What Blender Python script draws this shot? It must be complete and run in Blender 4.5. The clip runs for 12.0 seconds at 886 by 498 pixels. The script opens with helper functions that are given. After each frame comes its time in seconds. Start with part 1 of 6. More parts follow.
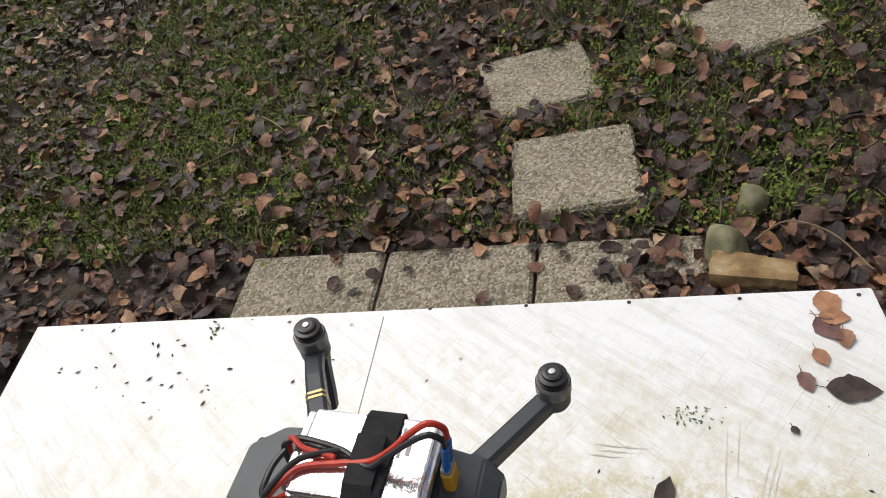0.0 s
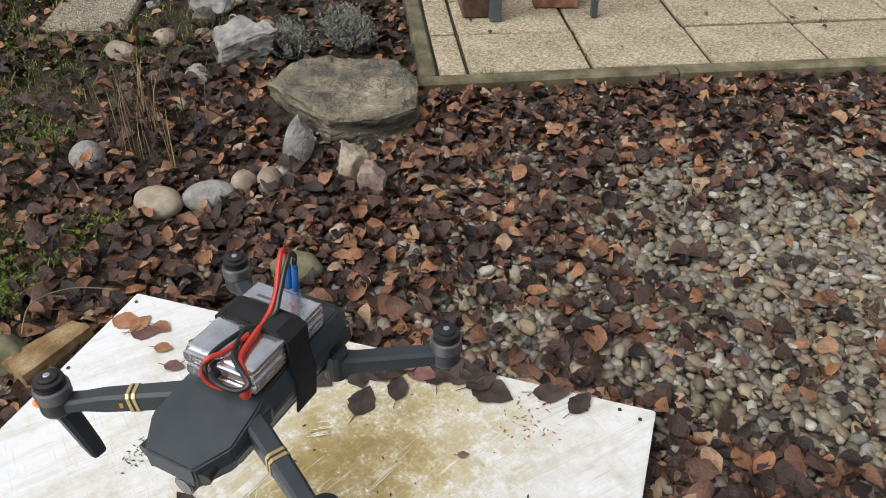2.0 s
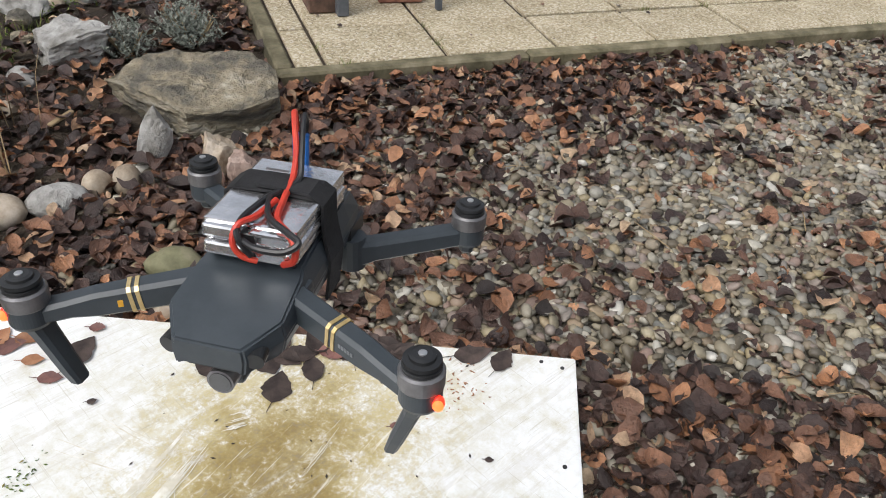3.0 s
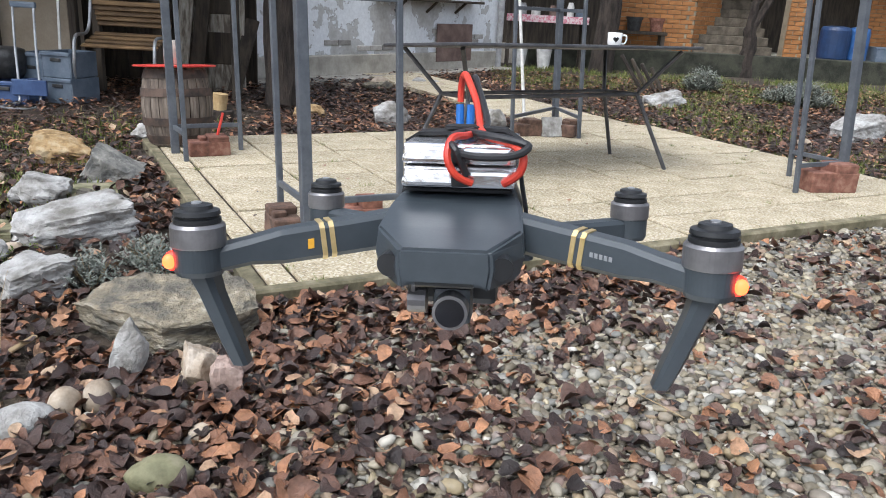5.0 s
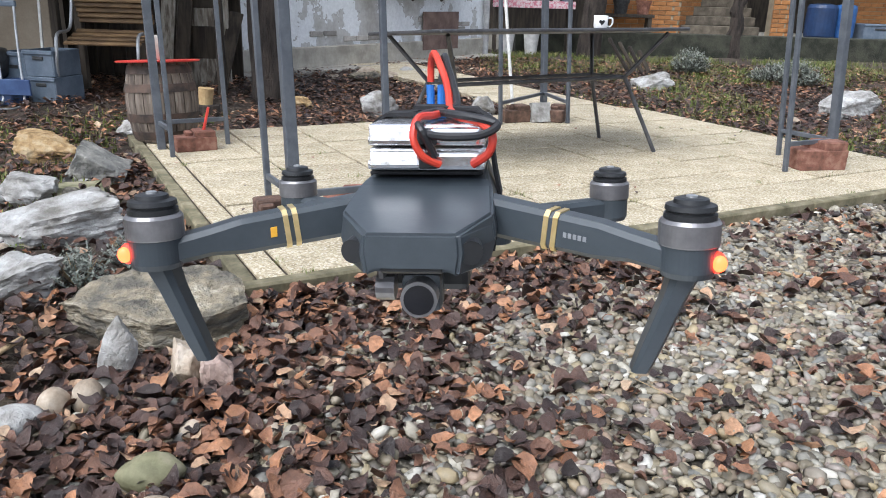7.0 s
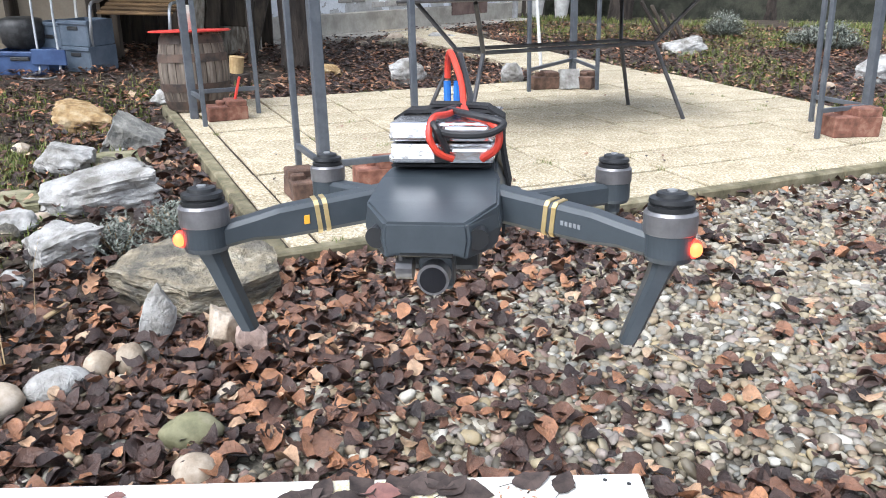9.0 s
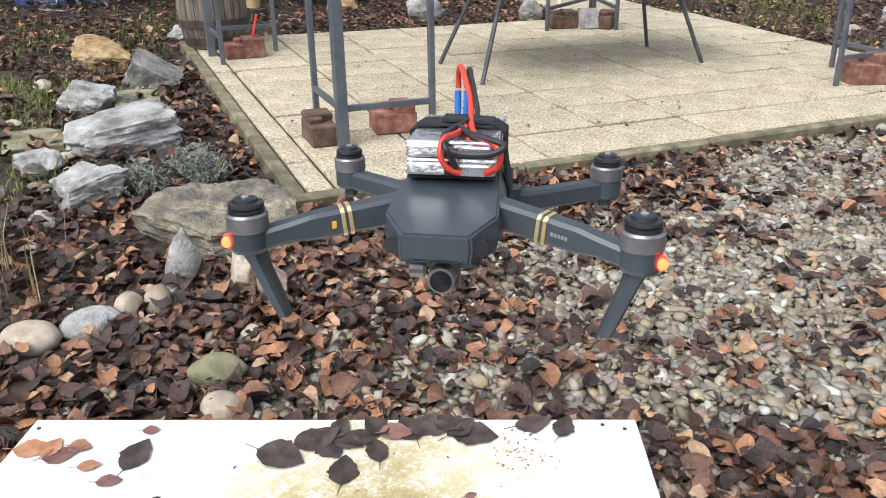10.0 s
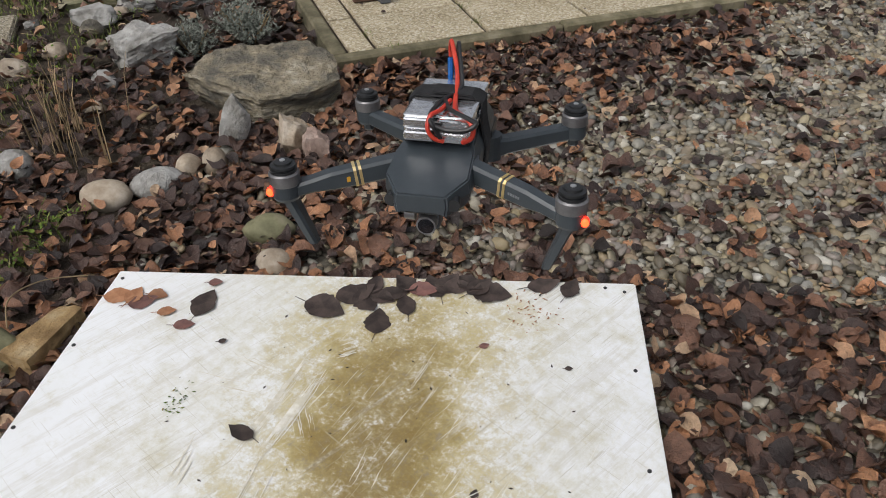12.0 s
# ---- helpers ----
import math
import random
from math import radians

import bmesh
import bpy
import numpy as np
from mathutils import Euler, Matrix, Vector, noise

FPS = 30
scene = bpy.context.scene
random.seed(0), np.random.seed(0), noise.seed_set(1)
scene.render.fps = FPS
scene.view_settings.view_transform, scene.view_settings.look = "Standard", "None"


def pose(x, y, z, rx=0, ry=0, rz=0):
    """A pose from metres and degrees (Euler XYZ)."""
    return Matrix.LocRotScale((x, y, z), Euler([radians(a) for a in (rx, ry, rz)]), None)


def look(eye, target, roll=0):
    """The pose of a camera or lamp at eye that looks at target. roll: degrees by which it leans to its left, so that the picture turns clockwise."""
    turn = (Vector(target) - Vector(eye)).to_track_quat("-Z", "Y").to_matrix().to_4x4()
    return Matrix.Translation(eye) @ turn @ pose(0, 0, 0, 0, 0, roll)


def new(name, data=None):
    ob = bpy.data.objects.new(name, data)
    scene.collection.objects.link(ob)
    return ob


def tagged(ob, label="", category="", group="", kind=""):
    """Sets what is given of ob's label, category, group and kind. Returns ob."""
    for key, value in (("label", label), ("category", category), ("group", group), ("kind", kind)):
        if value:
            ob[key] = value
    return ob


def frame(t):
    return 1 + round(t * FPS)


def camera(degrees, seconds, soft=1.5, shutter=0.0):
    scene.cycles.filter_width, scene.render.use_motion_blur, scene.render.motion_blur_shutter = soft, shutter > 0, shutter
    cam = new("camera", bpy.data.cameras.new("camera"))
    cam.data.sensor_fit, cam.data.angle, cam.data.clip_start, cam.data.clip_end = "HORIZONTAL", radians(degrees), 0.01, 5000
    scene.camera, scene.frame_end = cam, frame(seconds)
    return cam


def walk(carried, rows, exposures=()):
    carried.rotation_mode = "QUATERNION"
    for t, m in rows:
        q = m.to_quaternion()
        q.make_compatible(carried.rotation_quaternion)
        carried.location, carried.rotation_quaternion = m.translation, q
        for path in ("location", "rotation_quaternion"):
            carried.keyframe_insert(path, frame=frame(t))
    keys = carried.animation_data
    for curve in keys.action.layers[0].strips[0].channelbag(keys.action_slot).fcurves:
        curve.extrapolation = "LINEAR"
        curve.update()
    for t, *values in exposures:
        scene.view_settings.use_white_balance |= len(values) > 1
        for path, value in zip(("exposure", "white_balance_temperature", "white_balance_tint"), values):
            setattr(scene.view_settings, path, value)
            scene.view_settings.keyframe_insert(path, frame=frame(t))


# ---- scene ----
cam = camera(59.9, 12.0, soft=0.95, shutter=0.0)
PATH = [
    (0, (0.494, 1.112, 1.387), (-0.876, 0.579, 0.03), -17.9),
    (0.5, (0.514, 0.875, 1.489), (-0.825, 0.867, 0.004), -19.0),
    (1, (0.517, 0.756, 1.426), (-0.751, 1.262, -0.035), -12.0),
    (1.5, (0.521, 0.638, 1.408), (-0.502, 1.607, -0.012), -7.1),
    (2, (0.546, 0.562, 1.403), (-0.02, 1.966, 0.096), 1.2),
    (2.5, (0.487, 0.516, 1.339), (0.193, 2.025, 0.06), 4.9),
    (4.5, (0.253, 0.422, 1.052), (0.236, 2.27, 0.287), 4.3),
    (5, (0.243, 0.422, 1.021), (0.191, 2.326, 0.412), 3.2),
    (5.5, (0.234, 0.443, 0.993), (0.175, 2.355, 0.409), 2.6),
    (6, (0.238, 0.468, 1.003), (0.229, 2.374, 0.397), 2.5),
    (6.5, (0.249, 0.45, 1.011), (0.24, 2.354, 0.399), 2.2),
    (7, (0.256, 0.437, 1.014), (0.222, 2.334, 0.379), 1.7),
    (9, (0.267, 0.389, 1.043), (0.16, 2.252, 0.323), 1.0),
    (9.5, (0.268, 0.373, 1.07), (0.149, 2.216, 0.302), 0.7),
    (10, (0.274, 0.335, 1.117), (0.138, 2.126, 0.238), 1.6),
    (10.5, (0.297, 0.302, 1.19), (0.081, 1.953, 0.082), -1.1),
    (11, (0.315, 0.246, 1.265), (0.09, 1.811, 0.04), -1.8),
    (11.5, (0.329, 0.233, 1.287), (0.096, 1.759, 0.015), -0.3),
    (12, (0.337, 0.232, 1.295), (0.11, 1.78, 0.048), 0.5),
]
EXPOSURES = [(0.0, -0.12, 6650, 10), (1.0, -0.24, 6620, 10), (2.0, -0.05, 6500, 10), (2.7, 0.07, 6400, 10), (4.3, 0.66, 6150, 10), (5.5, 0.74, 5850, 10), (7.2, 0.82, 5850, 10),
             (8.8, 1.05, 5850, 10), (9.5, 1.15, 5850, 10), (10.0, 0.76, 6050, 10), (10.5, 0.15, 6400, 10), (11.0, -0.3, 6450, 10), (11.5, -0.36, 6450, 10), (12.0, -0.22, 6450, 10)]
DRONE_AT = pose(0.243, 0.909, 0.865, -4.3, -2.6, -3.9)
walk(cam, [(t, look(eye, aim, roll)) for t, eye, aim, roll in PATH], EXPOSURES)

# ---- light: an overcast winter day ----
SUN_DIR = Vector((-0.35, -0.45, 0.82)).normalized()
world = bpy.data.worlds.new("world")
scene.world = world
world.use_nodes = True
wn = world.node_tree.nodes
sky = wn.new("ShaderNodeTexSky")
sky.sky_type, sky.sun_disc = "NISHITA", False
sky.sun_elevation = math.asin(SUN_DIR.z)
sky.sun_rotation = math.atan2(SUN_DIR.x, SUN_DIR.y)
sky.air_density, sky.dust_density, sky.ozone_density = 1.0, 4.0, 0.6
sky_hsv = wn.new("ShaderNodeHueSaturation")
sky_hsv.inputs["Saturation"].default_value = 0.3
world.node_tree.links.new(sky.outputs[0], sky_hsv.inputs["Color"])
world.node_tree.links.new(sky_hsv.outputs[0], wn["Background"].inputs[0])
wn["Background"].inputs[1].default_value = 0.15
sun = new("sun", bpy.data.lights.new("sun", "SUN"))
sun.data.energy, sun.data.angle, sun.data.color = 1.2, radians(35), (1.0, 0.965, 0.91)
sun.matrix_world = look(SUN_DIR * 20, (0, 0, 0))


# ---- materials ----
def ramp_node(nt, stops, mode="LINEAR"):
    r = nt.nodes.new("ShaderNodeValToRGB")
    r.color_ramp.interpolation = mode
    el = r.color_ramp.elements
    while len(el) < len(stops):
        el.new(0.5)
    for e, (p, c) in zip(el, stops):
        e.position, e.color = p, (*c, 1)
    return r


def mix_node(nt, kind, fac, a, b):
    m = nt.nodes.new("ShaderNodeMix")
    m.data_type, m.blend_type = "RGBA", kind
    for sock, v in ((m.inputs[0], fac), (m.inputs[6], a), (m.inputs[7], b)):
        if hasattr(v, "links"):
            nt.links.new(v, sock)
        else:
            sock.default_value = (*v, 1) if isinstance(v, tuple) else v
    return m.outputs[2]


def noise_node(nt, scale, detail=4, rough=0.6, coords=None, stretch=None):
    n = nt.nodes.new("ShaderNodeTexNoise")
    n.inputs["Scale"].default_value, n.inputs["Detail"].default_value = scale, detail
    n.inputs["Roughness"].default_value = rough
    if coords is not None:
        if stretch:
            mp = nt.nodes.new("ShaderNodeMapping")
            mp.inputs["Scale"].default_value = stretch
            nt.links.new(coords, mp.inputs[0])
            coords = mp.outputs[0]
        nt.links.new(coords, n.inputs["Vector"])
    return n.outputs[0]


def mat(name, stops, scale=6.0, rough=0.7, metal=0.0, bump=0.3, fine=60.0, depth=0.01, vary="", amount=0.35,
        stretch=None, spec=0.5, grain=0.25, flecks=None, coat=0.0):
    """A surface: colours by a broad noise (or by a random value each piece), a fine grain over it, and relief."""
    m = bpy.data.materials.new(name)
    m.use_nodes = True
    nt = m.node_tree
    bsdf = nt.nodes["Principled BSDF"]
    tc = nt.nodes.new("ShaderNodeTexCoord").outputs["Object"]
    broad = noise_node(nt, scale, 5, 0.6, tc, stretch)
    grainy = noise_node(nt, fine, 4, 0.7, tc, stretch)
    if vary == "island":
        rnd = nt.nodes.new("ShaderNodeNewGeometry").outputs["Random Per Island"]
    else:
        rnd = nt.nodes.new("ShaderNodeObjectInfo").outputs["Random"]
    if vary == "island":
        r = ramp_node(nt, stops)
        nt.links.new(rnd, r.inputs[0])
        col = mix_node(nt, "MULTIPLY", 0.85, r.outputs[0], ramp_out(nt, broad, 0.15, 1.85))
    else:
        r = ramp_node(nt, stops)
        spread = nt.nodes.new("ShaderNodeMapRange")
        spread.inputs[1].default_value, spread.inputs[2].default_value = 0.3, 0.7
        nt.links.new(broad, spread.inputs[0])
        nt.links.new(spread.outputs[0], r.inputs[0])
        col = r.outputs[0]
        if vary == "object":
            mr = nt.nodes.new("ShaderNodeMapRange")
            mr.inputs[3].default_value, mr.inputs[4].default_value = 1 - amount, 1 + amount * 0.6
            nt.links.new(rnd, mr.inputs[0])
            col = mix_node(nt, "MULTIPLY", 1.0, col, grey_out(nt, mr.outputs[0]))
    col = mix_node(nt, "MULTIPLY", grain, col, ramp_out(nt, grainy, 0.2, 1.8))
    if flecks:
        fscale, fstops, ffac = flecks
        v = nt.nodes.new("ShaderNodeTexVoronoi")
        v.inputs["Scale"].default_value = fscale
        nt.links.new(tc, v.inputs["Vector"])
        sep = nt.nodes.new("ShaderNodeSeparateColor")
        nt.links.new(v.outputs["Color"], sep.inputs[0])
        fr = ramp_node(nt, fstops)
        nt.links.new(sep.outputs[0], fr.inputs[0])
        col = mix_node(nt, "MIX", ffac, col, fr.outputs[0])
    nt.links.new(col, bsdf.inputs["Base Color"])
    bsdf.inputs["Roughness"].default_value = rough
    bsdf.inputs["Metallic"].default_value = metal
    bsdf.inputs["Specular IOR Level"].default_value = spec
    bsdf.inputs["Coat Weight"].default_value = coat
    if bump:
        b = nt.nodes.new("ShaderNodeBump")
        b.inputs["Strength"].default_value, b.inputs["Distance"].default_value = bump, depth
        if flecks:
            nt.links.new(v.outputs["Distance"], b.inputs["Height"])
            b.invert = True
        else:
            nt.links.new(grainy, b.inputs["Height"])
        nt.links.new(b.outputs[0], bsdf.inputs["Normal"])
    return m


def grey_out(nt, value):
    c = nt.nodes.new("ShaderNodeCombineColor")
    for i in range(3):
        nt.links.new(value, c.inputs[i])
    return c.outputs[0]


def ramp_out(nt, value, lo, hi):
    mr = nt.nodes.new("ShaderNodeMapRange")
    mr.inputs[3].default_value, mr.inputs[4].default_value = lo, hi
    nt.links.new(value, mr.inputs[0])
    return grey_out(nt, mr.outputs[0])


def glow(name, colour, strength):
    m = bpy.data.materials.new(name)
    m.use_nodes = True
    b = m.node_tree.nodes["Principled BSDF"]
    b.inputs["Base Color"].default_value = (*colour, 1)
    b.inputs["Emission Color"].default_value = (*colour, 1)
    b.inputs["Emission Strength"].default_value = strength
    return m


SOIL = mat("soil", [(0.2, (0.030, 0.021, 0.014)), (0.55, (0.055, 0.040, 0.027)), (0.9, (0.085, 0.066, 0.045))], 3, 0.95, bump=0.9, fine=45, depth=0.02, grain=0.5)
LEAF = mat("leaf_litter", [(0.0, (0.020, 0.013, 0.011)), (0.16, (0.038, 0.022, 0.018)), (0.33, (0.072, 0.037, 0.026)), (0.47, (0.036, 0.022, 0.019)),
                           (0.60, (0.105, 0.052, 0.034)), (0.74, (0.155, 0.077, 0.048)), (0.86, (0.26, 0.120, 0.060)), (0.94, (0.40, 0.195, 0.098)), (1.0, (0.44, 0.33, 0.22))], 38, 0.38, bump=0.9, fine=100, depth=0.007, vary="island", grain=0.75, spec=0.5)
DARKLEAF = mat("dark_wet_leaf", [(0.2, (0.036, 0.027, 0.024)), (0.8, (0.08, 0.058, 0.05))], 25, 0.6, bump=0.4, fine=120, depth=0.003, vary="object", spec=0.3)
REDLEAF = mat("red_brown_leaf", [(0.2, (0.13, 0.062, 0.055)), (0.8, (0.22, 0.105, 0.085))], 25, 0.5, bump=0.4, fine=120, depth=0.003, vary="object")
TANLEAF = mat("tan_leaf", [(0.2, (0.30, 0.13, 0.06)), (0.8, (0.42, 0.21, 0.11))], 25, 0.5, bump=0.4, fine=120, depth=0.003, vary="object")
GRASS = mat("grass", [(0.0, (0.065, 0.09, 0.02)), (0.35, (0.125, 0.16, 0.035)), (0.65, (0.19, 0.225, 0.055)), (0.82, (0.20, 0.19, 0.075)), (1.0, (0.30, 0.235, 0.13))], 8, 0.6, bump=0, vary="island", spec=0.3)
WEED = mat("weed_leaf", [(0.0, (0.05, 0.085, 0.018)), (0.5, (0.11, 0.17, 0.032)), (0.85, (0.19, 0.23, 0.045)), (1.0, (0.24, 0.19, 0.06))], 8, 0.8, bump=0, vary="island", spec=0.15)
SILVER_LEAF = mat("silver_leaf", [(0.0, (0.09, 0.10, 0.08)), (0.5, (0.17, 0.19, 0.155)), (1.0, (0.29, 0.30, 0.26))], 10, 0.7, bump=0, vary="island")
DRY = mat("dry_stalk", [(0.0, (0.16, 0.11, 0.06)), (1.0, (0.36, 0.27, 0.15))], 9, 0.8, bump=0, vary="island")
PEBBLE = mat("river_pebble", [(0.0, (0.056, 0.050, 0.039)), (0.12, (0.129, 0.107, 0.073)), (0.28, (0.249, 0.215, 0.146)), (0.40, (0.146, 0.146, 0.133)), (0.52, (0.310, 0.284, 0.224)), (0.63, (0.181, 0.133, 0.082)), (0.72, (0.232, 0.224, 0.198)), (0.81, (0.224, 0.150, 0.120)), (0.89, (0.284, 0.232, 0.133)), (1.0, (0.482, 0.464, 0.413))],
             22, 0.5, bump=0.25, fine=150, depth=0.002, vary="island", grain=0.35)
LIME = mat("white_limestone", [(0.1, (0.15, 0.14, 0.12)), (0.4, (0.30, 0.29, 0.27)), (0.85, (0.45, 0.445, 0.43))], 7, 0.85, bump=0.8, fine=30, depth=0.02, grain=0.55)
ROCK = mat("grey_brown_rock", [(0.05, (0.05, 0.045, 0.038)), (0.35, (0.15, 0.135, 0.105)), (0.6, (0.26, 0.22, 0.15)), (0.95, (0.42, 0.385, 0.31))], 7, 0.8, bump=1.0, fine=26, depth=0.03, grain=0.8, stretch=(1, 1, 2.6))
GREYROCK = mat("grey_rock", [(0.1, (0.10, 0.10, 0.095)), (0.5, (0.20, 0.195, 0.175)), (0.9, (0.34, 0.325, 0.285))], 9, 0.85, bump=0.9, fine=26, depth=0.02, grain=0.6)
OCHRE = mat("ochre_sandstone", [(0.1, (0.18, 0.11, 0.045)), (0.5, (0.33, 0.22, 0.10)), (0.9, (0.45, 0.35, 0.21))], 14, 0.85, bump=0.9, fine=60, depth=0.008, grain=0.5)
COBBLE = mat("pale_cobble", [(0.1, (0.25, 0.19, 0.13)), (0.5, (0.40, 0.33, 0.25)), (0.9, (0.52, 0.45, 0.37))], 14, 0.65, bump=0.6, fine=70, depth=0.004, vary="object", amount=0.2, grain=0.4)
PINKSTONE = mat("pinkish_stone", [(0.1, (0.22, 0.15, 0.12)), (0.5, (0.33, 0.24, 0.20)), (0.9, (0.42, 0.34, 0.29))], 14, 0.75, bump=0.5, fine=70, depth=0.004)
GREENSTONE = mat("mossy_cobble", [(0.1, (0.10, 0.10, 0.05)), (0.5, (0.19, 0.18, 0.1)), (0.9, (0.28, 0.25, 0.17))], 14, 0.75, bump=0.5, fine=70, depth=0.004)
AGG_STOPS = [(0.0, (0.17, 0.125, 0.07)), (0.3, (0.36, 0.295, 0.185)), (0.6, (0.50, 0.43, 0.295)), (0.85, (0.63, 0.565, 0.43)), (1.0, (0.72, 0.68, 0.60))]
SLAB = mat("exposed_aggregate", [(0.2, (0.31, 0.255, 0.16)), (0.8, (0.49, 0.425, 0.30))], 4, 0.85, bump=0.7, fine=90, depth=0.004, vary="object", amount=0.14, flecks=(130, AGG_STOPS, 0.55), grain=0.2)
AGG_DARK = [(0.0, (0.10, 0.085, 0.06)), (0.3, (0.24, 0.20, 0.14)), (0.6, (0.38, 0.33, 0.24)), (0.85, (0.5, 0.45, 0.36)), (1.0, (0.62, 0.58, 0.5))]
OLDSLAB = mat("weathered_aggregate", [(0.2, (0.17, 0.145, 0.1)), (0.8, (0.36, 0.31, 0.22))], 5, 0.9, bump=0.9, fine=90, depth=0.006, vary="object", amount=0.15, flecks=(150, AGG_DARK, 0.6), grain=0.35)
TIMBER = mat("mossy_timber_edge", [(0.2, (0.10, 0.09, 0.05)), (0.6, (0.19, 0.165, 0.1)), (0.9, (0.27, 0.24, 0.16))], 9, 0.9, bump=0.5, fine=60, depth=0.004, vary="object", amount=0.2)
STEEL = mat("grey_painted_steel", [(0.3, (0.085, 0.095, 0.11)), (0.8, (0.12, 0.13, 0.145))], 12, 0.45, bump=0.05, fine=80, depth=0.001, metal=0.2)
TABLE_STEEL = mat("dark_table_steel", [(0.3, (0.06, 0.06, 0.065)), (0.8, (0.1, 0.1, 0.105))], 12, 0.45, bump=0.05, fine=80, depth=0.001, metal=0.3)
RED_BRICK = mat("red_clay_block", [(0.2, (0.16, 0.070, 0.048)), (0.6, (0.28, 0.125, 0.085)), (0.9, (0.38, 0.21, 0.15))], 14, 0.9, bump=0.6, fine=60, depth=0.006, vary="object", amount=0.25)
MUD_BRICK = mat("muddy_clay_block", [(0.2, (0.075, 0.045, 0.032)), (0.8, (0.17, 0.10, 0.07))], 14, 0.9, bump=0.6, fine=60, depth=0.006, vary="object", amount=0.25)
ORANGE_BRICK = mat("orange_facing_brick", [(0.2, (0.29, 0.12, 0.035)), (0.8, (0.40, 0.18, 0.06))], 10, 0.85, bump=0.4, fine=60, depth=0.004, vary="object", amount=0.22)
MORTAR = mat("mortar", [(0.2, (0.24, 0.20, 0.14)), (0.8, (0.33, 0.28, 0.2))], 6, 0.95, bump=0.4, fine=50, depth=0.004)
# ---- building helpers ----
def mesh_ob(name, bm, material, smooth=False):
    me = bpy.data.meshes.new(name)
    bm.normal_update()
    bm.to_mesh(me)
    bm.free()
    for m in (material if isinstance(material, (list, tuple)) else [material]):
        me.materials.append(m)
    if smooth:
        me.shade_smooth()
    return new(name, me)


def part(name, bm, material, parent, label="", smooth=False):
    ob = mesh_ob(name, bm, material, smooth)
    ob.parent = parent
    return tagged(ob, label)


def thing(name, label, category, at=None, group="", kind=""):
    ob = new(name)
    ob.empty_display_size = 0.05
    if at is not None:
        ob.matrix_basis = at
    return tagged(ob, label, category, group, kind)


def box(bm, centre, size, rot=None, bevel=0.0, segments=1):
    m = Matrix.Translation(centre) @ (rot.to_4x4() if rot is not None else Matrix()) @ Matrix.Diagonal((*size, 1))
    vs = bmesh.ops.create_cube(bm, size=1.0, matrix=m)["verts"]
    if bevel:
        es = list({e for v in vs for e in v.link_edges})
        bmesh.ops.bevel(bm, geom=es, offset=bevel, segments=segments, affect="EDGES", profile=0.6)
    return vs


def boxed(centre, size, rot=None, bevel=0.0, segments=1):
    bm = bmesh.new()
    box(bm, centre, size, rot, bevel, segments)
    return bm


def rod(bm, a, b, r1, r2=None, seg=10):
    a, b = Vector(a), Vector(b)
    d = b - a
    m = Matrix.Translation((a + b) / 2) @ d.to_track_quat("Z", "Y").to_matrix().to_4x4()
    bmesh.ops.create_cone(bm, cap_ends=True, segments=seg, radius1=r1, radius2=r1 if r2 is None else r2, depth=d.length, matrix=m)
    return bm


def bar(bm, a, b, w, h, bevel=0.0, up=(0, 0, 1)):
    """A square bar from a to b."""
    a, b = Vector(a), Vector(b)
    d = (b - a)
    y = d.normalized()
    x = y.cross(Vector(up))
    x = x.normalized() if x.length > 1e-4 else Vector((1, 0, 0))
    z = x.cross(y)
    rot = Matrix((x, y, z)).transposed()
    box(bm, (a + b) / 2, (w, d.length, h), rot, bevel)
    return bm


def lathe(bm, profile, seg=24, centre=(0, 0, 0)):
    rings = []
    for r, z in profile:
        rings.append([bm.verts.new((centre[0] + r * math.cos(2 * math.pi * i / seg), centre[1] + r * math.sin(2 * math.pi * i / seg), centre[2] + z)) for i in range(seg)])
    for a, b in zip(rings, rings[1:]):
        for i in range(seg):
            bm.faces.new((a[i], a[(i + 1) % seg], b[(i + 1) % seg], b[i]))
    bm.faces.new(rings[0][::-1])
    bm.faces.new(rings[-1])
    return bm


def loft(bm, rings):
    loops = [[bm.verts.new(p) for p in ring] for ring in rings]
    n = len(loops[0])
    for a, b in zip(loops, loops[1:]):
        for i in range(n):
            bm.faces.new((a[i], a[(i + 1) % n], b[(i + 1) % n], b[i]))
    bm.faces.new(loops[0][::-1])
    bm.faces.new(loops[-1])
    bmesh.ops.recalc_face_normals(bm, faces=bm.faces[:])
    return bm


def tube(points, radius, steps=6, seg=8):
    """A smooth round cable through the points."""
    pts = [Vector(p) for p in points]
    path = []
    for i in range(len(pts) - 1):
        p0, p1, p2, p3 = pts[max(i - 1, 0)], pts[i], pts[i + 1], pts[min(i + 2, len(pts) - 1)]
        for k in range(steps):
            t = k / steps
            path.append(0.5 * ((2 * p1) + (p2 - p0) * t + (2 * p0 - 5 * p1 + 4 * p2 - p3) * t * t + (3 * p1 - p0 - 3 * p2 + p3) * t ** 3))
    path.append(pts[-1])
    rings, side = [], None
    for i, p in enumerate(path):
        d = (path[min(i + 1, len(path) - 1)] - path[max(i - 1, 0)]).normalized()
        side = d.orthogonal().normalized() if side is None else (side - d * side.dot(d)).normalized()
        other = d.cross(side)
        rings.append([p + radius * (math.cos(2 * math.pi * k / seg) * side + math.sin(2 * math.pi * k / seg) * other) for k in range(seg)])
    return loft(bmesh.new(), rings)


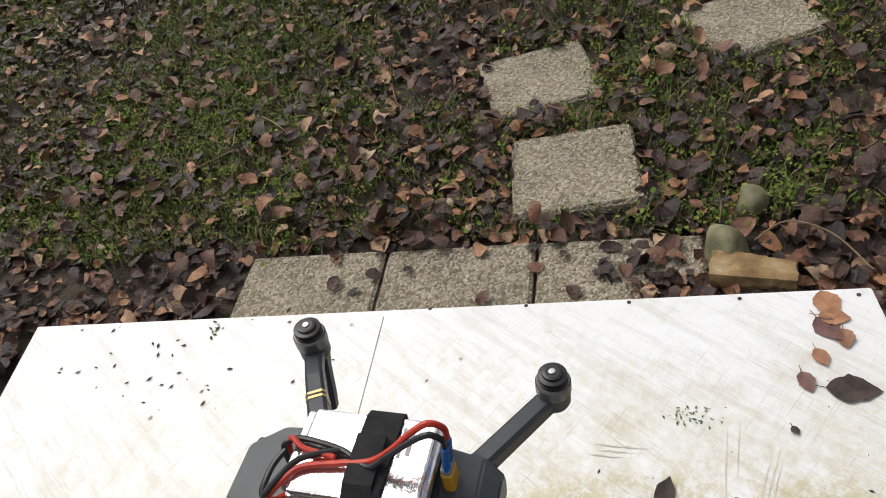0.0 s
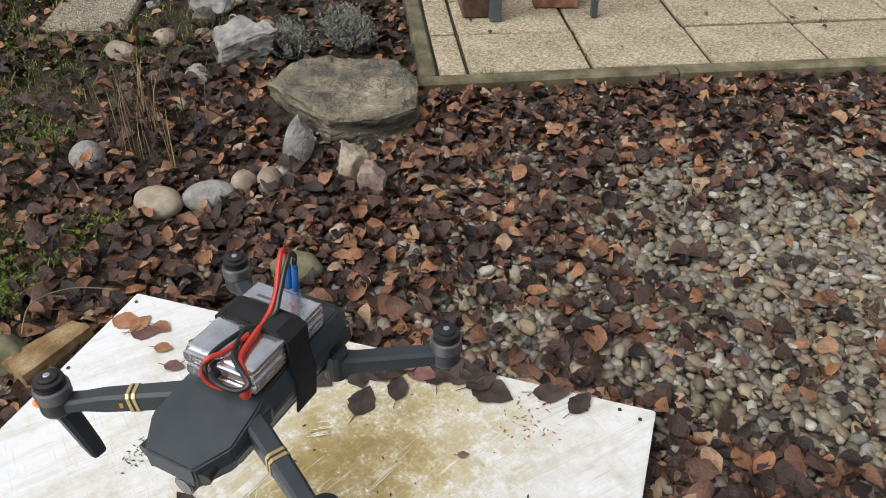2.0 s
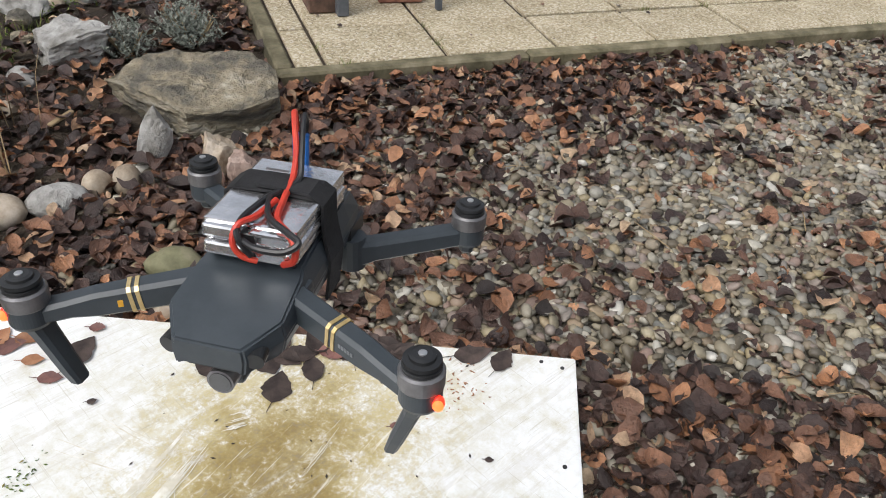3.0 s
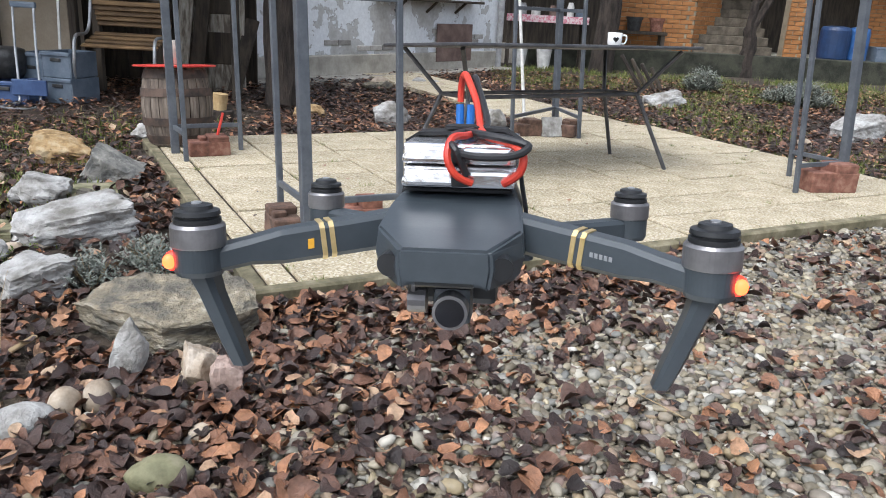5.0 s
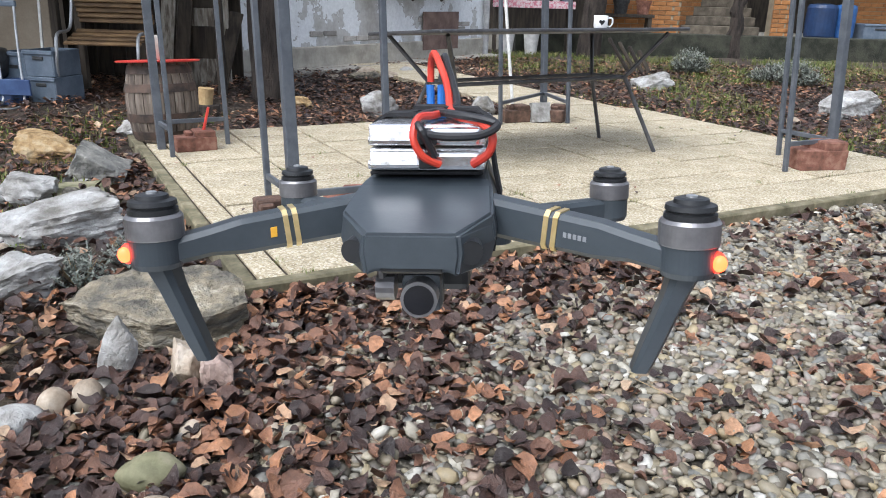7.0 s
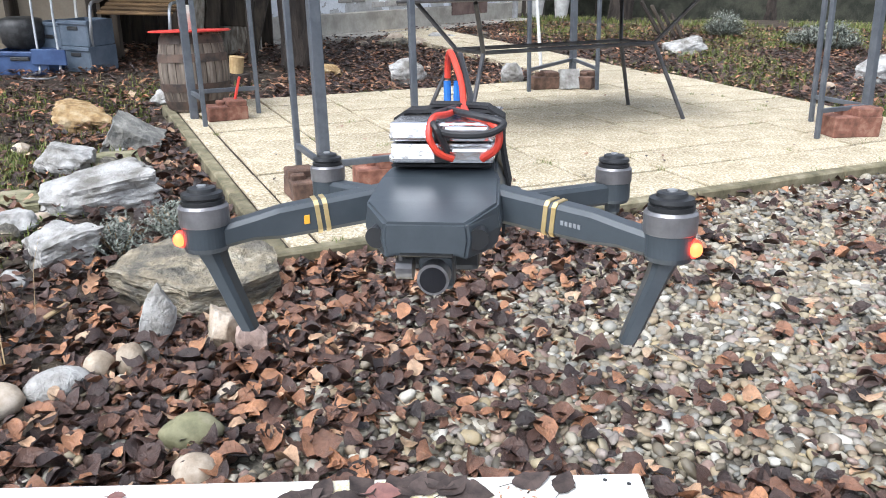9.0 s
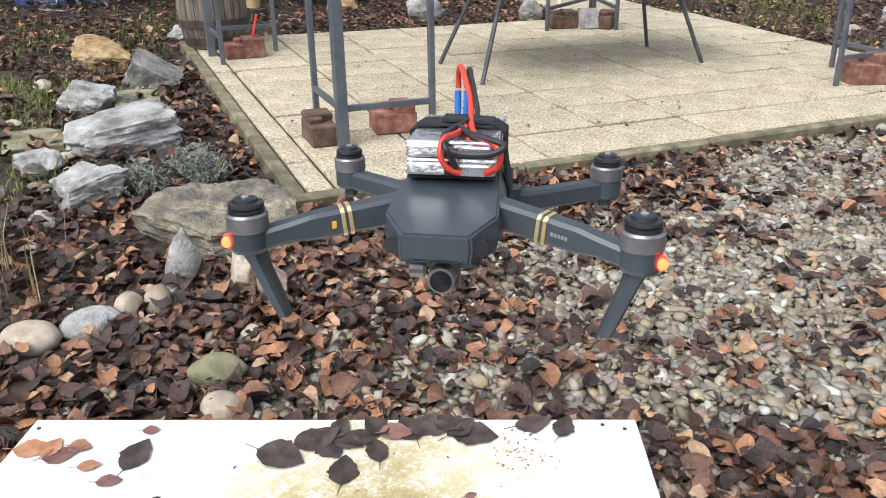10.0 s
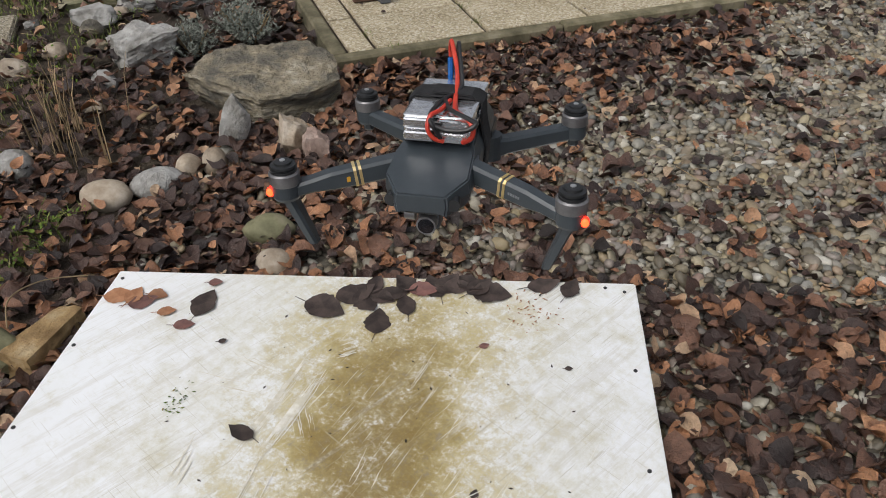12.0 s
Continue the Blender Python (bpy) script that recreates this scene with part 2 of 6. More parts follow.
def rock_mesh(size, seed, cuts=9, rough=0.12, detail=4, flat_top=None, blunt=0.72, block=False):
    """A broken stone: a ball cut by random planes, then roughened. Its base is at z = 0."""
    rnd = random.Random(seed)
    bm = bmesh.new()
    if block:
        bmesh.ops.create_cube(bm, size=1.6)
        bmesh.ops.subdivide_edges(bm, edges=bm.edges[:], cuts=18, use_grid_fill=True)
    else:
        bmesh.ops.create_icosphere(bm, subdivisions=detail, radius=1.0)
    planes = []
    for _ in range(cuts):
        n = Vector((rnd.gauss(0, 1), rnd.gauss(0, 1), rnd.gauss(0, 0.8))).normalized()
        planes.append((n, rnd.uniform(blunt - 0.12, blunt + 0.18)))
    if flat_top is not None:
        planes.append((Vector((rnd.uniform(-0.1, 0.1), rnd.uniform(-0.1, 0.1), 1)).normalized(), flat_top))
    off = Vector((seed * 3.1, seed * 1.7, 0))
    for v in bm.verts:
        for n, d in planes:
            over = v.co.dot(n) - d
            if over > 0:
                v.co -= n * over
        k = noise.fractal(v.co * 2.2 + off, 1.0, 2.0, 4) * rough + noise.noise(v.co * 9 + off) * rough * 0.18
        v.co *= 1 + k
        v.co = Vector((v.co.x * size[0] / 2, v.co.y * size[1] / 2, v.co.z * size[2] / 2))
    low = min(v.co.z for v in bm.verts)
    for v in bm.verts:
        v.co.z -= low
    return bm


def stone(name, at, size, seed, material, label, category, turn=0, tilt=(0, 0), sink=0.2, group="", smooth=False, **kw):
    ob = mesh_ob(name, rock_mesh(size, seed, **kw), material, smooth)
    ob.matrix_basis = pose(at[0], at[1], at[2] - sink * size[2], tilt[0], tilt[1], turn)
    return tagged(ob, label, category, group)


def stuff(name, verts, faces, material, label, category, smooth=False):
    me = bpy.data.meshes.new(name)
    me.from_pydata(verts, [], faces)
    me.materials.append(material)
    if smooth:
        me.shade_smooth()
    return tagged(new(name, me), label, category, kind="stuff")


# the patio's own axes: u along its front edge, v away from the gravel
PO, PA = (-0.445, 2.79), radians(29.6)
PU, PV = (math.cos(PA), math.sin(PA)), (-math.sin(PA), math.cos(PA))
PZ = 0.065


def pat(u, v, z=PZ):
    return Vector((PO[0] + u * PU[0] + v * PV[0], PO[1] + u * PU[1] + v * PV[1], z))


def to_pat(x, y):
    dx, dy = x - PO[0], y - PO[1]
    return dx * PU[0] + dy * PU[1], dx * PV[0] + dy * PV[1]


LEAN = Vector((-0.045, 0.059, 0))     # the garden falls away a little: uprights lean against its plane
PTURN = Matrix.Rotation(PA, 3, "Z")

# ---- ground ----
def ground_height(x, y):
    h = 0.012 * noise.noise((x * 1.3, y * 1.3, 0)) + 0.006 * noise.noise((x * 5, y * 5, 3))
    return h


def build_ground():
    xs = np.concatenate([np.array([-1500, -300, -60, -20, -10]), np.arange(-6, 6.01, 0.12), np.array([9, 14, 25, 60, 300, 1500])])
    ys = np.concatenate([np.array([-1500, -300, -60, -15, -5]), np.arange(-2.4, 8.01, 0.12), np.array([9, 10, 12, 15, 20, 30, 60, 300, 1500])])
    verts = [(x, y, ground_height(x, y) if abs(x) < 10 and -5 < y < 20 else 0.0) for y in ys for x in xs]
    w = len(xs)
    faces = [(j * w + i, j * w + i + 1, (j + 1) * w + i + 1, (j + 1) * w + i) for j in range(len(ys) - 1) for i in range(w - 1)]
    me = bpy.data.meshes.new("ground")
    me.from_pydata(verts, [], faces)
    me.materials.append(SOIL)
    me.shade_smooth()
    return tagged(new("ground", me), "dark damp garden soil under leaves, gravel and grass", "ground", kind="structure")


build_ground()


def slab_mesh(name, w, d, h, material, bevel=0.006):
    bm = boxed((0, 0, -h / 2), (w, d, h), None, bevel)
    me = bpy.data.meshes.new(name)
    bm.to_mesh(me)
    bm.free()
    me.materials.append(material)
    return me


# ---- patio: bed, slabs in rows, timber edging ----
STEP, ROW = 0.463, 0.325
U0, V0, NU, NV = 0.175, 0.062, 9, 9
patio = tagged(new("patio"), "patio of pale exposed-aggregate concrete slabs with timber edging", "patio", kind="structure")
PW, PD = U0 + NU * STEP, V0 + NV * ROW
bed = boxed(pat(PW / 2, PD / 2, PZ / 2 - 0.012), (PW - 0.02, PD - 0.02, PZ), PTURN)
part("bed", bed, SOIL, patio, "dark earth in the joints")
full = slab_mesh("slab", STEP - 0.016, ROW - 0.016, 0.05, SLAB, 0.004)
narrow = slab_mesh("slab_strip", U0 - 0.065 - 0.014, ROW - 0.012, 0.05, SLAB, 0.004)
rs = random.Random(5)


def lay(me, u, v, z=PZ, parent=patio, name="slab"):
    s = new(name, me)
    s.parent = parent
    s.matrix_basis = Matrix.Translation(pat(u, v, z + rs.uniform(-0.003, 0.003))) @ pose(0, 0, 0, rs.uniform(-0.3, 0.3), rs.uniform(-0.3, 0.3), math.degrees(PA) + rs.uniform(-0.3, 0.3))
    return s


for j in range(NV):
    lay(narrow, (0.065 + U0) / 2, V0 + (j + 0.5) * ROW)
    for i in range(NU):
        lay(full, U0 + (i + 0.5) * STEP, V0 + (j + 0.5) * ROW)
# the path goes on from the patio to the house
for j in range(15):
    for i in range(2):
        lay(full, 3.3 + (i + 0.5) * STEP, PD + (j + 0.5) * ROW, PZ - 0.004)

edging_f = slab_mesh("edging_board", 0.95, 0.06, 0.11, TIMBER, 0.008)
edging_s = slab_mesh("edging_board", 0.06, 0.72, 0.11, TIMBER, 0.008)
for i in range(5):
    e = new("edging_board", edging_f)
    e.parent = patio
    e.matrix_basis = Matrix.Translation(pat(0.475 + i * 0.955, 0.03, PZ + 0.004)) @ pose(0, 0, 0, 0, rs.uniform(-0.4, 0.4), math.degrees(PA))
for i in range(4):
    e = new("edging_board", edging_s)
    e.parent = patio
    e.matrix_basis = Matrix.Translation(pat(0.03, 0.425 + i * 0.725, PZ + 0.006)) @ pose(0, 0, 0, rs.uniform(-0.5, 0.5), 0, math.degrees(PA))

# ---- slabs beside the board and stepping stones in the grass ----
paving_row = tagged(new("paving_row"), "row of weathered exposed-aggregate slabs sunk beside the white board", "paving", kind="structure")
row_me = slab_mesh("slab", 0.40, 0.396, 0.05, OLDSLAB, 0.008)
for i in range(3):
    s = new("slab", row_me)
    s.parent = paving_row
    s.matrix_basis = pose(-0.70, 0.217 + i * 0.405, 0.016, rs.uniform(-0.6, 0.6), rs.uniform(-0.6, 0.6), rs.uniform(-0.6, 0.6))

step_me = slab_mesh("stepping_slab", 0.35, 0.34, 0.05, OLDSLAB, 0.01)
for x, y, a in ((-1.168, 0.908, 96), (-1.638, 0.780, 106), (-1.845, 1.448, 110), (-1.99, 2.86, 115)):
    s = new("stepping_slab", step_me)
    s.matrix_basis = pose(x, y, 0.03, rs.uniform(-1, 1), rs.uniform(-1, 1), a)
    tagged(s, "square exposed-aggregate stepping slab sunk in leafy grass", "paving slab", "stepping slabs")
# ---- the white board ----
def board_material():
    m = bpy.data.materials.new("stained_white_board")
    m.use_nodes = True
    nt = m.node_tree
    b = nt.nodes["Principled BSDF"]
    tc = nt.nodes.new("ShaderNodeTexCoord").outputs["Object"]
    # a broad dirty patch round (0.05, 1.0), broken up by noise
    d = nt.nodes.new("ShaderNodeVectorMath")
    d.operation = "DISTANCE"
    sc = nt.nodes.new("ShaderNodeMapping")
    sc.inputs["Location"].default_value = (-0.15, -0.72, 0)
    sc.inputs["Scale"].default_value = (1.9, 0.66, 0)
    nt.links.new(tc, sc.inputs[0])
    d.inputs[1].default_value = (0, 0, 0)
    nt.links.new(sc.outputs[0], d.inputs[0])
    n1 = noise_node(nt, 9, 9, 0.72, tc)
    n2 = noise_node(nt, 38, 6, 0.75, tc)
    n3 = noise_node(nt, 3, 5, 0.6, tc)
    n5 = noise_node(nt, 120, 5, 0.8, tc)
    spin = nt.nodes.new("ShaderNodeMapping")
    spin.inputs["Rotation"].default_value = (0, 0, radians(-52))
    nt.links.new(tc, spin.inputs[0])
    n4 = noise_node(nt, 9, 7, 0.75, spin.outputs[0], (0.35, 4.5, 1))

    def math_node(kind, p, q, r=None):
        m_ = nt.nodes.new("ShaderNodeMath")
        m_.operation = kind
        for sock, val in zip(m_.inputs, (p, q, r)):
            if hasattr(val, "links"):
                nt.links.new(val, sock)
            elif val is not None:
                sock.default_value = val
        return m_.outputs[0]

    def fade(value, lo, hi):
        mr = nt.nodes.new("ShaderNodeMapRange")
        mr.interpolation_type = "SMOOTHSTEP"
        mr.inputs[1].default_value, mr.inputs[2].default_value = lo, hi
        nt.links.new(value, mr.inputs[0])
        return mr.outputs[0]

    dist = d.outputs["Value"]
    close = fade(dist, 0.95, 0.05)
    wide = fade(dist, 2.1, 0.4)
    rough1 = math_node("MULTIPLY_ADD", n1, 1.6, -0.8)
    rough2 = math_node("MULTIPLY_ADD", n2, 1.5, -0.75)
    film = fade(math_node("ADD", math_node("ADD", wide, rough1), math_node("MULTIPLY", rough2, 0.9)), 0.45, 1.4)
    rough5 = math_node("MULTIPLY_ADD", n5, 1.6, -0.8)
    strong = fade(math_node("ADD", math_node("ADD", math_node("ADD", close, rough1), rough2), rough5), 0.3, 1.05)
    # pale scratches rubbed through the dirt
    rub = fade(n4, 0.53, 0.66)
    strong = math_node("MULTIPLY", strong, math_node("MULTIPLY_ADD", rub, -0.6, 1.0))
    stain = ramp_node(nt, [(0.34, (0.20, 0.115, 0.035)), (0.46, (0.37, 0.27, 0.075)), (0.56, (0.55, 0.46, 0.22)), (0.66, (0.74, 0.71, 0.60))])
    nt.links.new(math_node("MULTIPLY_ADD", n5, 0.45, math_node("MULTIPLY", n2, 0.58)), stain.inputs[0])
    white = ramp_node(nt, [(0.35, (0.81, 0.82, 0.82)), (0.6, (0.86, 0.875, 0.89))])
    nt.links.new(n3, white.inputs[0])
    filmed = mix_node(nt, "MIX", math_node("MULTIPLY", film, 0.6), white.outputs[0], (0.52, 0.48, 0.31))
    filmed = mix_node(nt, "MIX", math_node("MULTIPLY", fade(n4, 0.5, 0.40), 0.22), filmed, (0.45, 0.40, 0.28))
    col = mix_node(nt, "MIX", strong, filmed, stain.outputs[0])
    core = fade(math_node("ADD", math_node("ADD", fade(dist, 0.62, 0.0), rough1), math_node("ADD", rough2, rough5)), 0.4, 1.2)
    col = mix_node(nt, "MIX", math_node("MULTIPLY", core, 0.75), col, (0.15, 0.09, 0.022))
    for turn, tone in ((-52, (0.40, 0.36, 0.25)), (35, (0.45, 0.41, 0.30)), (-68, (0.86, 0.85, 0.80))):
        hair = nt.nodes.new("ShaderNodeMapping")
        hair.inputs["Rotation"].default_value = (0, 0, radians(turn))
        nt.links.new(tc, hair.inputs[0])
        lines = noise_node(nt, 14, 3, 0.6, hair.outputs[0], (0.5, 16, 1))
        col = mix_node(nt, "MIX", math_node("MULTIPLY", math_node("MULTIPLY", fade(lines, 0.63, 0.70), wide), 0.5), col, tone)
    # small dark specks of dirt
    v = nt.nodes.new("ShaderNodeTexVoronoi")
    v.inputs["Scale"].default_value = 9
    nt.links.new(tc, v.inputs["Vector"])
    speck = nt.nodes.new("ShaderNodeMapRange")
    speck.inputs[1].default_value, speck.inputs[2].default_value = 0.07, 0.04
    nt.links.new(v.outputs["Distance"], speck.inputs[0])
    sp = nt.nodes.new("ShaderNodeMath")
    sp.operation = "MULTIPLY"
    gate = nt.nodes.new("ShaderNodeMapRange")
    gate.inputs[1].default_value, gate.inputs[2].default_value = 0.5, 0.62
    nt.links.new(n2, gate.inputs[0])
    nt.links.new(speck.outputs[0], sp.inputs[0])
    nt.links.new(gate.outputs[0], sp.inputs[1])
    col = mix_node(nt, "MIX", sp.outputs[0], col, (0.1, 0.075, 0.04))
    nt.links.new(col, b.inputs["Base Color"])
    b.inputs["Roughness"].default_value = 0.38
    bump = nt.nodes.new("ShaderNodeBump")
    bump.inputs["Strength"].default_value, bump.inputs["Distance"].default_value = 0.15, 0.003
    nt.links.new(n1, bump.inputs["Height"])
    nt.links.new(bump.outputs[0], b.inputs["Normal"])
    return m


BZ = 0.085
BOARD = board_material()
board = thing("white_board", "large stained white board lying low beside the gravel", "board")
corners = [(-0.645, 1.527), (0.592, 1.677), (0.735, -0.35), (-0.61, -0.5)]
bm = bmesh.new()
lo = [bm.verts.new((x, y, BZ - 0.024)) for x, y in corners]
hi = [bm.verts.new((x, y, BZ)) for x, y in corners]
bm.faces.new(hi[::-1])
bm.faces.new(lo)
for i in range(4):
    bm.faces.new((lo[i], hi[i], hi[(i + 1) % 4], lo[(i + 1) % 4]))
bmesh.ops.recalc_face_normals(bm, faces=bm.faces[:])
bmesh.ops.bevel(bm, geom=bm.edges[:], offset=0.003, segments=2, affect="EDGES")
part("panel", bm, BOARD, board)
part("seam", boxed((0.03, 0.49, BZ + 0.0002), (1.27, 0.0016, 0.0009)), TIMBER, board, "thin dirty joint across the board")
for yy in (-0.2, 0.6, 1.35):
    part("batten", boxed((0.02, yy, 0.033), (1.05, 0.06, 0.06), None, 0.004), TIMBER, board, "weathered timber batten under the board")
# screws near the far edges
DARK = mat("dark_steel", [(0.3, (0.02, 0.02, 0.02)), (0.8, (0.05, 0.05, 0.05))], 20, 0.5, bump=0)
for k in range(5):
    f = k / 4
    for (x, y) in ((0.565 + 0.06 * f, 1.64 - 1.0 * f), (-0.625, 1.5 - 0.9 * f)):
        part("screw", rod(bmesh.new(), (x, y, BZ - 0.004), (x, y, BZ + 0.0015), 0.0045, seg=8), DARK, board)
part("screw", rod(bmesh.new(), (0.52, 1.648, BZ - 0.004), (0.52, 1.648, BZ + 0.0015), 0.0045, seg=8), DARK, board)


# ---- leaves: one shape, bent and curled ----
LEAF_T = np.array([0.0, 0.10, 0.33, 0.62, 0.87, 1.0])
LEAF_W = np.array([0.0, 0.20, 0.36, 0.365, 0.20, 0.0])


def leaf_points(length, curl, bend, wide=1.0, twist=0.0, ragged=None):
    pts, k = [], len(LEAF_T)
    for i in range(k):
        t, w = LEAF_T[i], LEAF_W[i] * wide
        z = bend * (t - 0.5) ** 2
        pts.append(((t - 0.5) * length, 0, z * length))
        if 0 < i < k - 1:
            r1, r2 = (1 + ragged.uniform(-0.2, 0.1), 1 + ragged.uniform(-0.2, 0.1)) if ragged else (1, 1)
            tw = twist * (t - 0.5)
            pts.append(((t - 0.5) * length, w * r1 * length, (z + curl * w * 1.5 + tw * w) * length))
            pts.append(((t - 0.5) * length, -w * r2 * length, (z + curl * w * 1.2 - tw * w) * length))
    return np.array(pts)


# point order: the base, then middle, left, right at each station, then the tip
LEAF_F = [(0, 1, 2), (0, 3, 1)]
for _k in range(3):
    _a = 1 + 3 * _k
    LEAF_F += [(_a, _a + 3, _a + 4, _a + 1), (_a, _a + 2, _a + 5, _a + 3)]
LEAF_F += [(10, 13, 11), (10, 12, 13)]


def scatter_leaves(name, spots, material, label, sizes=(0.018, 0.07), seed=1, calm=0.7):
    rnd = random.Random(seed)
    verts, faces = [], []
    for (x, y, z) in spots:
        L = sizes[0] + (sizes[1] - sizes[0]) * rnd.random() ** 1.3
        p = leaf_points(L, rnd.uniform(-0.6, 1.2) * calm, rnd.uniform(-1.2, 1.7) * calm, rnd.uniform(0.65, 1.2), rnd.gauss(0, 1.4) * calm, rnd)
        m = Matrix.Translation((x, y, z)) @ Euler((rnd.gauss(0, 0.42) * calm, rnd.gauss(0, 0.38) * calm, rnd.uniform(0, 6.283))).to_matrix().to_4x4()
        r = np.array(m)
        q = p @ r[:3, :3].T + r[:3, 3]
        q[:, 2] += np.array([rnd.gauss(0, 0.05) for _k in range(len(q))]) * L * calm
        low = q[:, 2].min()
        q[:, 2] += max(0, z - 0.004 - low)
        o = len(verts)
        verts += q.tolist()
        faces += [tuple(o + i for i in f) for f in LEAF_F]
    return stuff(name, verts, faces, material, label, "leaves", smooth=True)


def on_board(x, y, grow=0.0):
    if not (-0.65 - grow < x < 0.735 + grow):
        return False
    return y < 1.527 + 0.1213 * (x + 0.645) + grow and y > -0.6 and x < 0.592 + 0.07 * (1.677 - y) + grow


def in_patio(x, y, grow=0.0):
    u, v = to_pat(x, y)
    return -grow < u < PW + 0.05 + grow and -grow < v < PD + grow or 3.3 - grow < u < 4.25 + grow and 2 < v < 7.2


STEPS = ((-1.168, 0.908), (-1.638, 0.780), (-1.845, 1.448), (-1.99, 2.86))


def leaf_density(x, y):
    """How thickly the leaves lie, 0 to 1."""
    if on_board(x, y, -0.005) or ((x + 0.63) / 0.26) ** 2 + ((y - 2.55) / 0.19) ** 2 < 1:
        return 0.0
    u, v = to_pat(x, y)
    patch = 0.5 + 0.9 * noise.noise((x * 1.1, y * 1.1, 7)) + 0.5 * noise.noise((x * 3.2, y * 3.2, 2))
    if in_patio(x, y):
        return 0.0
    for sx, sy in STEPS:
        if abs(x - sx) < 0.165 and abs(y - sy) < 0.165:
            return 0.0
    if -0.9 < x < -0.5 and -0.01 < y < 0.98:
        return 0.0
    if x > -0.75 and v < 0.05 and y > -1:          # gravel yard
        return 0.0
    if u < 0 and v > -0.5 and x > -1.4:
        return 0.75 * min(1, max(0.2, patch + 0.4))
    return min(0.9, max(0.5 if x > -1.15 else 0.12, 0.2 + 0.5 * patch + (0.2 if x > -1.35 else -0.12 if y > 1.2 else 0.0))) * min(1.0, max(0.0, (x + 5.2) / 1.0)) * min(1.0, max(0.0, (y + 2.9) / 0.9))


rl = random.Random(11)
spots = []
for _ in range(122000):
    x, y = rl.uniform(-5.0, 4.2), rl.uniform(-2.8, 4.8)
    if rl.random() < leaf_density(x, y) * (1.0 if x < 1.2 else max(0.0, 1.0 - (x - 1.2) / 2.8)) * (1.0 if y > 0 or x < -0.8 else max(0.0, 1 + y / 2.2)):
        spots.append((x, y, ground_height(x, y) + 0.006 + rl.random() ** 2 * (0.03 if x > -0.95 else 0.055)))


def yard_cover(x, y):
    """How thickly leaves lie on the gravel yard: deep by the bed and the patio edge, sparse farther out."""
    u, v = to_pat(x, y)
    if on_board(x, y, -0.005) or in_patio(x, y) or ((x + 0.63) / 0.26) ** 2 + ((y - 2.55) / 0.19) ** 2 < 1:
        return 0.0
    if not (x > -0.75 and v < 0.05):
        return 0.0
    if x < -0.45 and -0.01 < y < 1.05:
        return 0.0
    if y < 0.0:
        return max(0.0, 0.75 + 0.5 * noise.noise((x * 3.1, y * 3.1, 41))) * min(1.0, max(0.0, (y + 1.6) / 1.0)) * min(1.0, max(0.0, (2.4 - x) / 1.6))
    if x > 0.55 and y < 1.75:
        return (0.85 + 0.3 * noise.noise((x * 5, y * 5, 47))) * min(1.0, max(0.0, (2.3 + 0.5 * noise.noise((y * 2, 3, 1)) - x) / 1.1))
    strip = 1.0 if u > 1.7 else min(1.0, max(0.0, (-v - 0.30) / 0.3))
    bare = min(1.0, max(0.0, (x - 0.02) / 0.55)) * strip * min(1.0, max(0.1, (y - 1.35) / 0.5))
    clump = noise.noise((x * 3.1, y * 3.1, 41)) + 0.8 * noise.noise((x * 8.5, y * 8.5, 43))
    heap = 0.2 * min(1.0, max(0.0, (0.1 - x) / 0.4)) + (0.2 if v > -0.3 and u < 1.7 else 0.0)
    return min(1.0, max(0.03, 0.62 - 0.51 * bare + heap + (0.75 - 0.40 * bare) * clump)) * (1.0 if x < 1.8 else max(0.2, 1.0 - (x - 1.8)))


for _ in range(80000):
    x, y = rl.uniform(-0.75, 2.8), rl.uniform(-1.6, 4.4)
    if rl.random() < yard_cover(x, y):
        spots.append((x, y, ground_height(x, y) + 0.008 + rl.random() ** 1.5 * 0.035))
scatter_leaves("fallen_leaves", spots, LEAF, "thick layer of brown and orange fallen leaves", seed=2)


def scatter_far(name, spots_, material, label, sizes, seed):
    """Leaves too distant to show their veins: a blade folded along its middle."""
    rnd = random.Random(seed)
    verts, faces = [], []
    for x, y, z in spots_:
        L, a, b = rnd.uniform(*sizes), rnd.uniform(0, 6.283), rnd.uniform(0.5, 0.85)
        c, d, up, k = math.cos(a) * L / 2, math.sin(a) * L / 2, rnd.gauss(0, 0.3) * L, rnd.uniform(-0.1, 0.3) * L
        o = len(verts)
        verts += [(x - c, y - d, z - up / 2 + 0.008), (x - d * b, y + c * b, z + k + 0.008), (x + c, y + d, z + up / 2 + 0.008), (x + d * b, y - c * b, z + k + 0.008)]
        faces += [(o, o + 2, o + 1), (o, o + 3, o + 2)]
    return stuff(name, verts, faces, material, label, "leaves")


far = []
for _ in range(90000):
    x, y = rl.uniform(-6, 7), rl.uniform(4.4, 13)
    drift = 0.9 if -1.5 < x < 0.6 and 5.6 < y < 9.0 else 0.42 + 0.5 * (noise.noise((x * 0.8, y * 0.8, 4)) + 0.3)
    if not in_patio(x, y) and rl.random() < drift:
        far.append((x, y, ground_height(x, y) + 0.006 + rl.random() * 0.05))
scatter_far("fallen_leaves", far, LEAF, "brown leaves drifted round the patio and shed", (0.03, 0.075), 3)
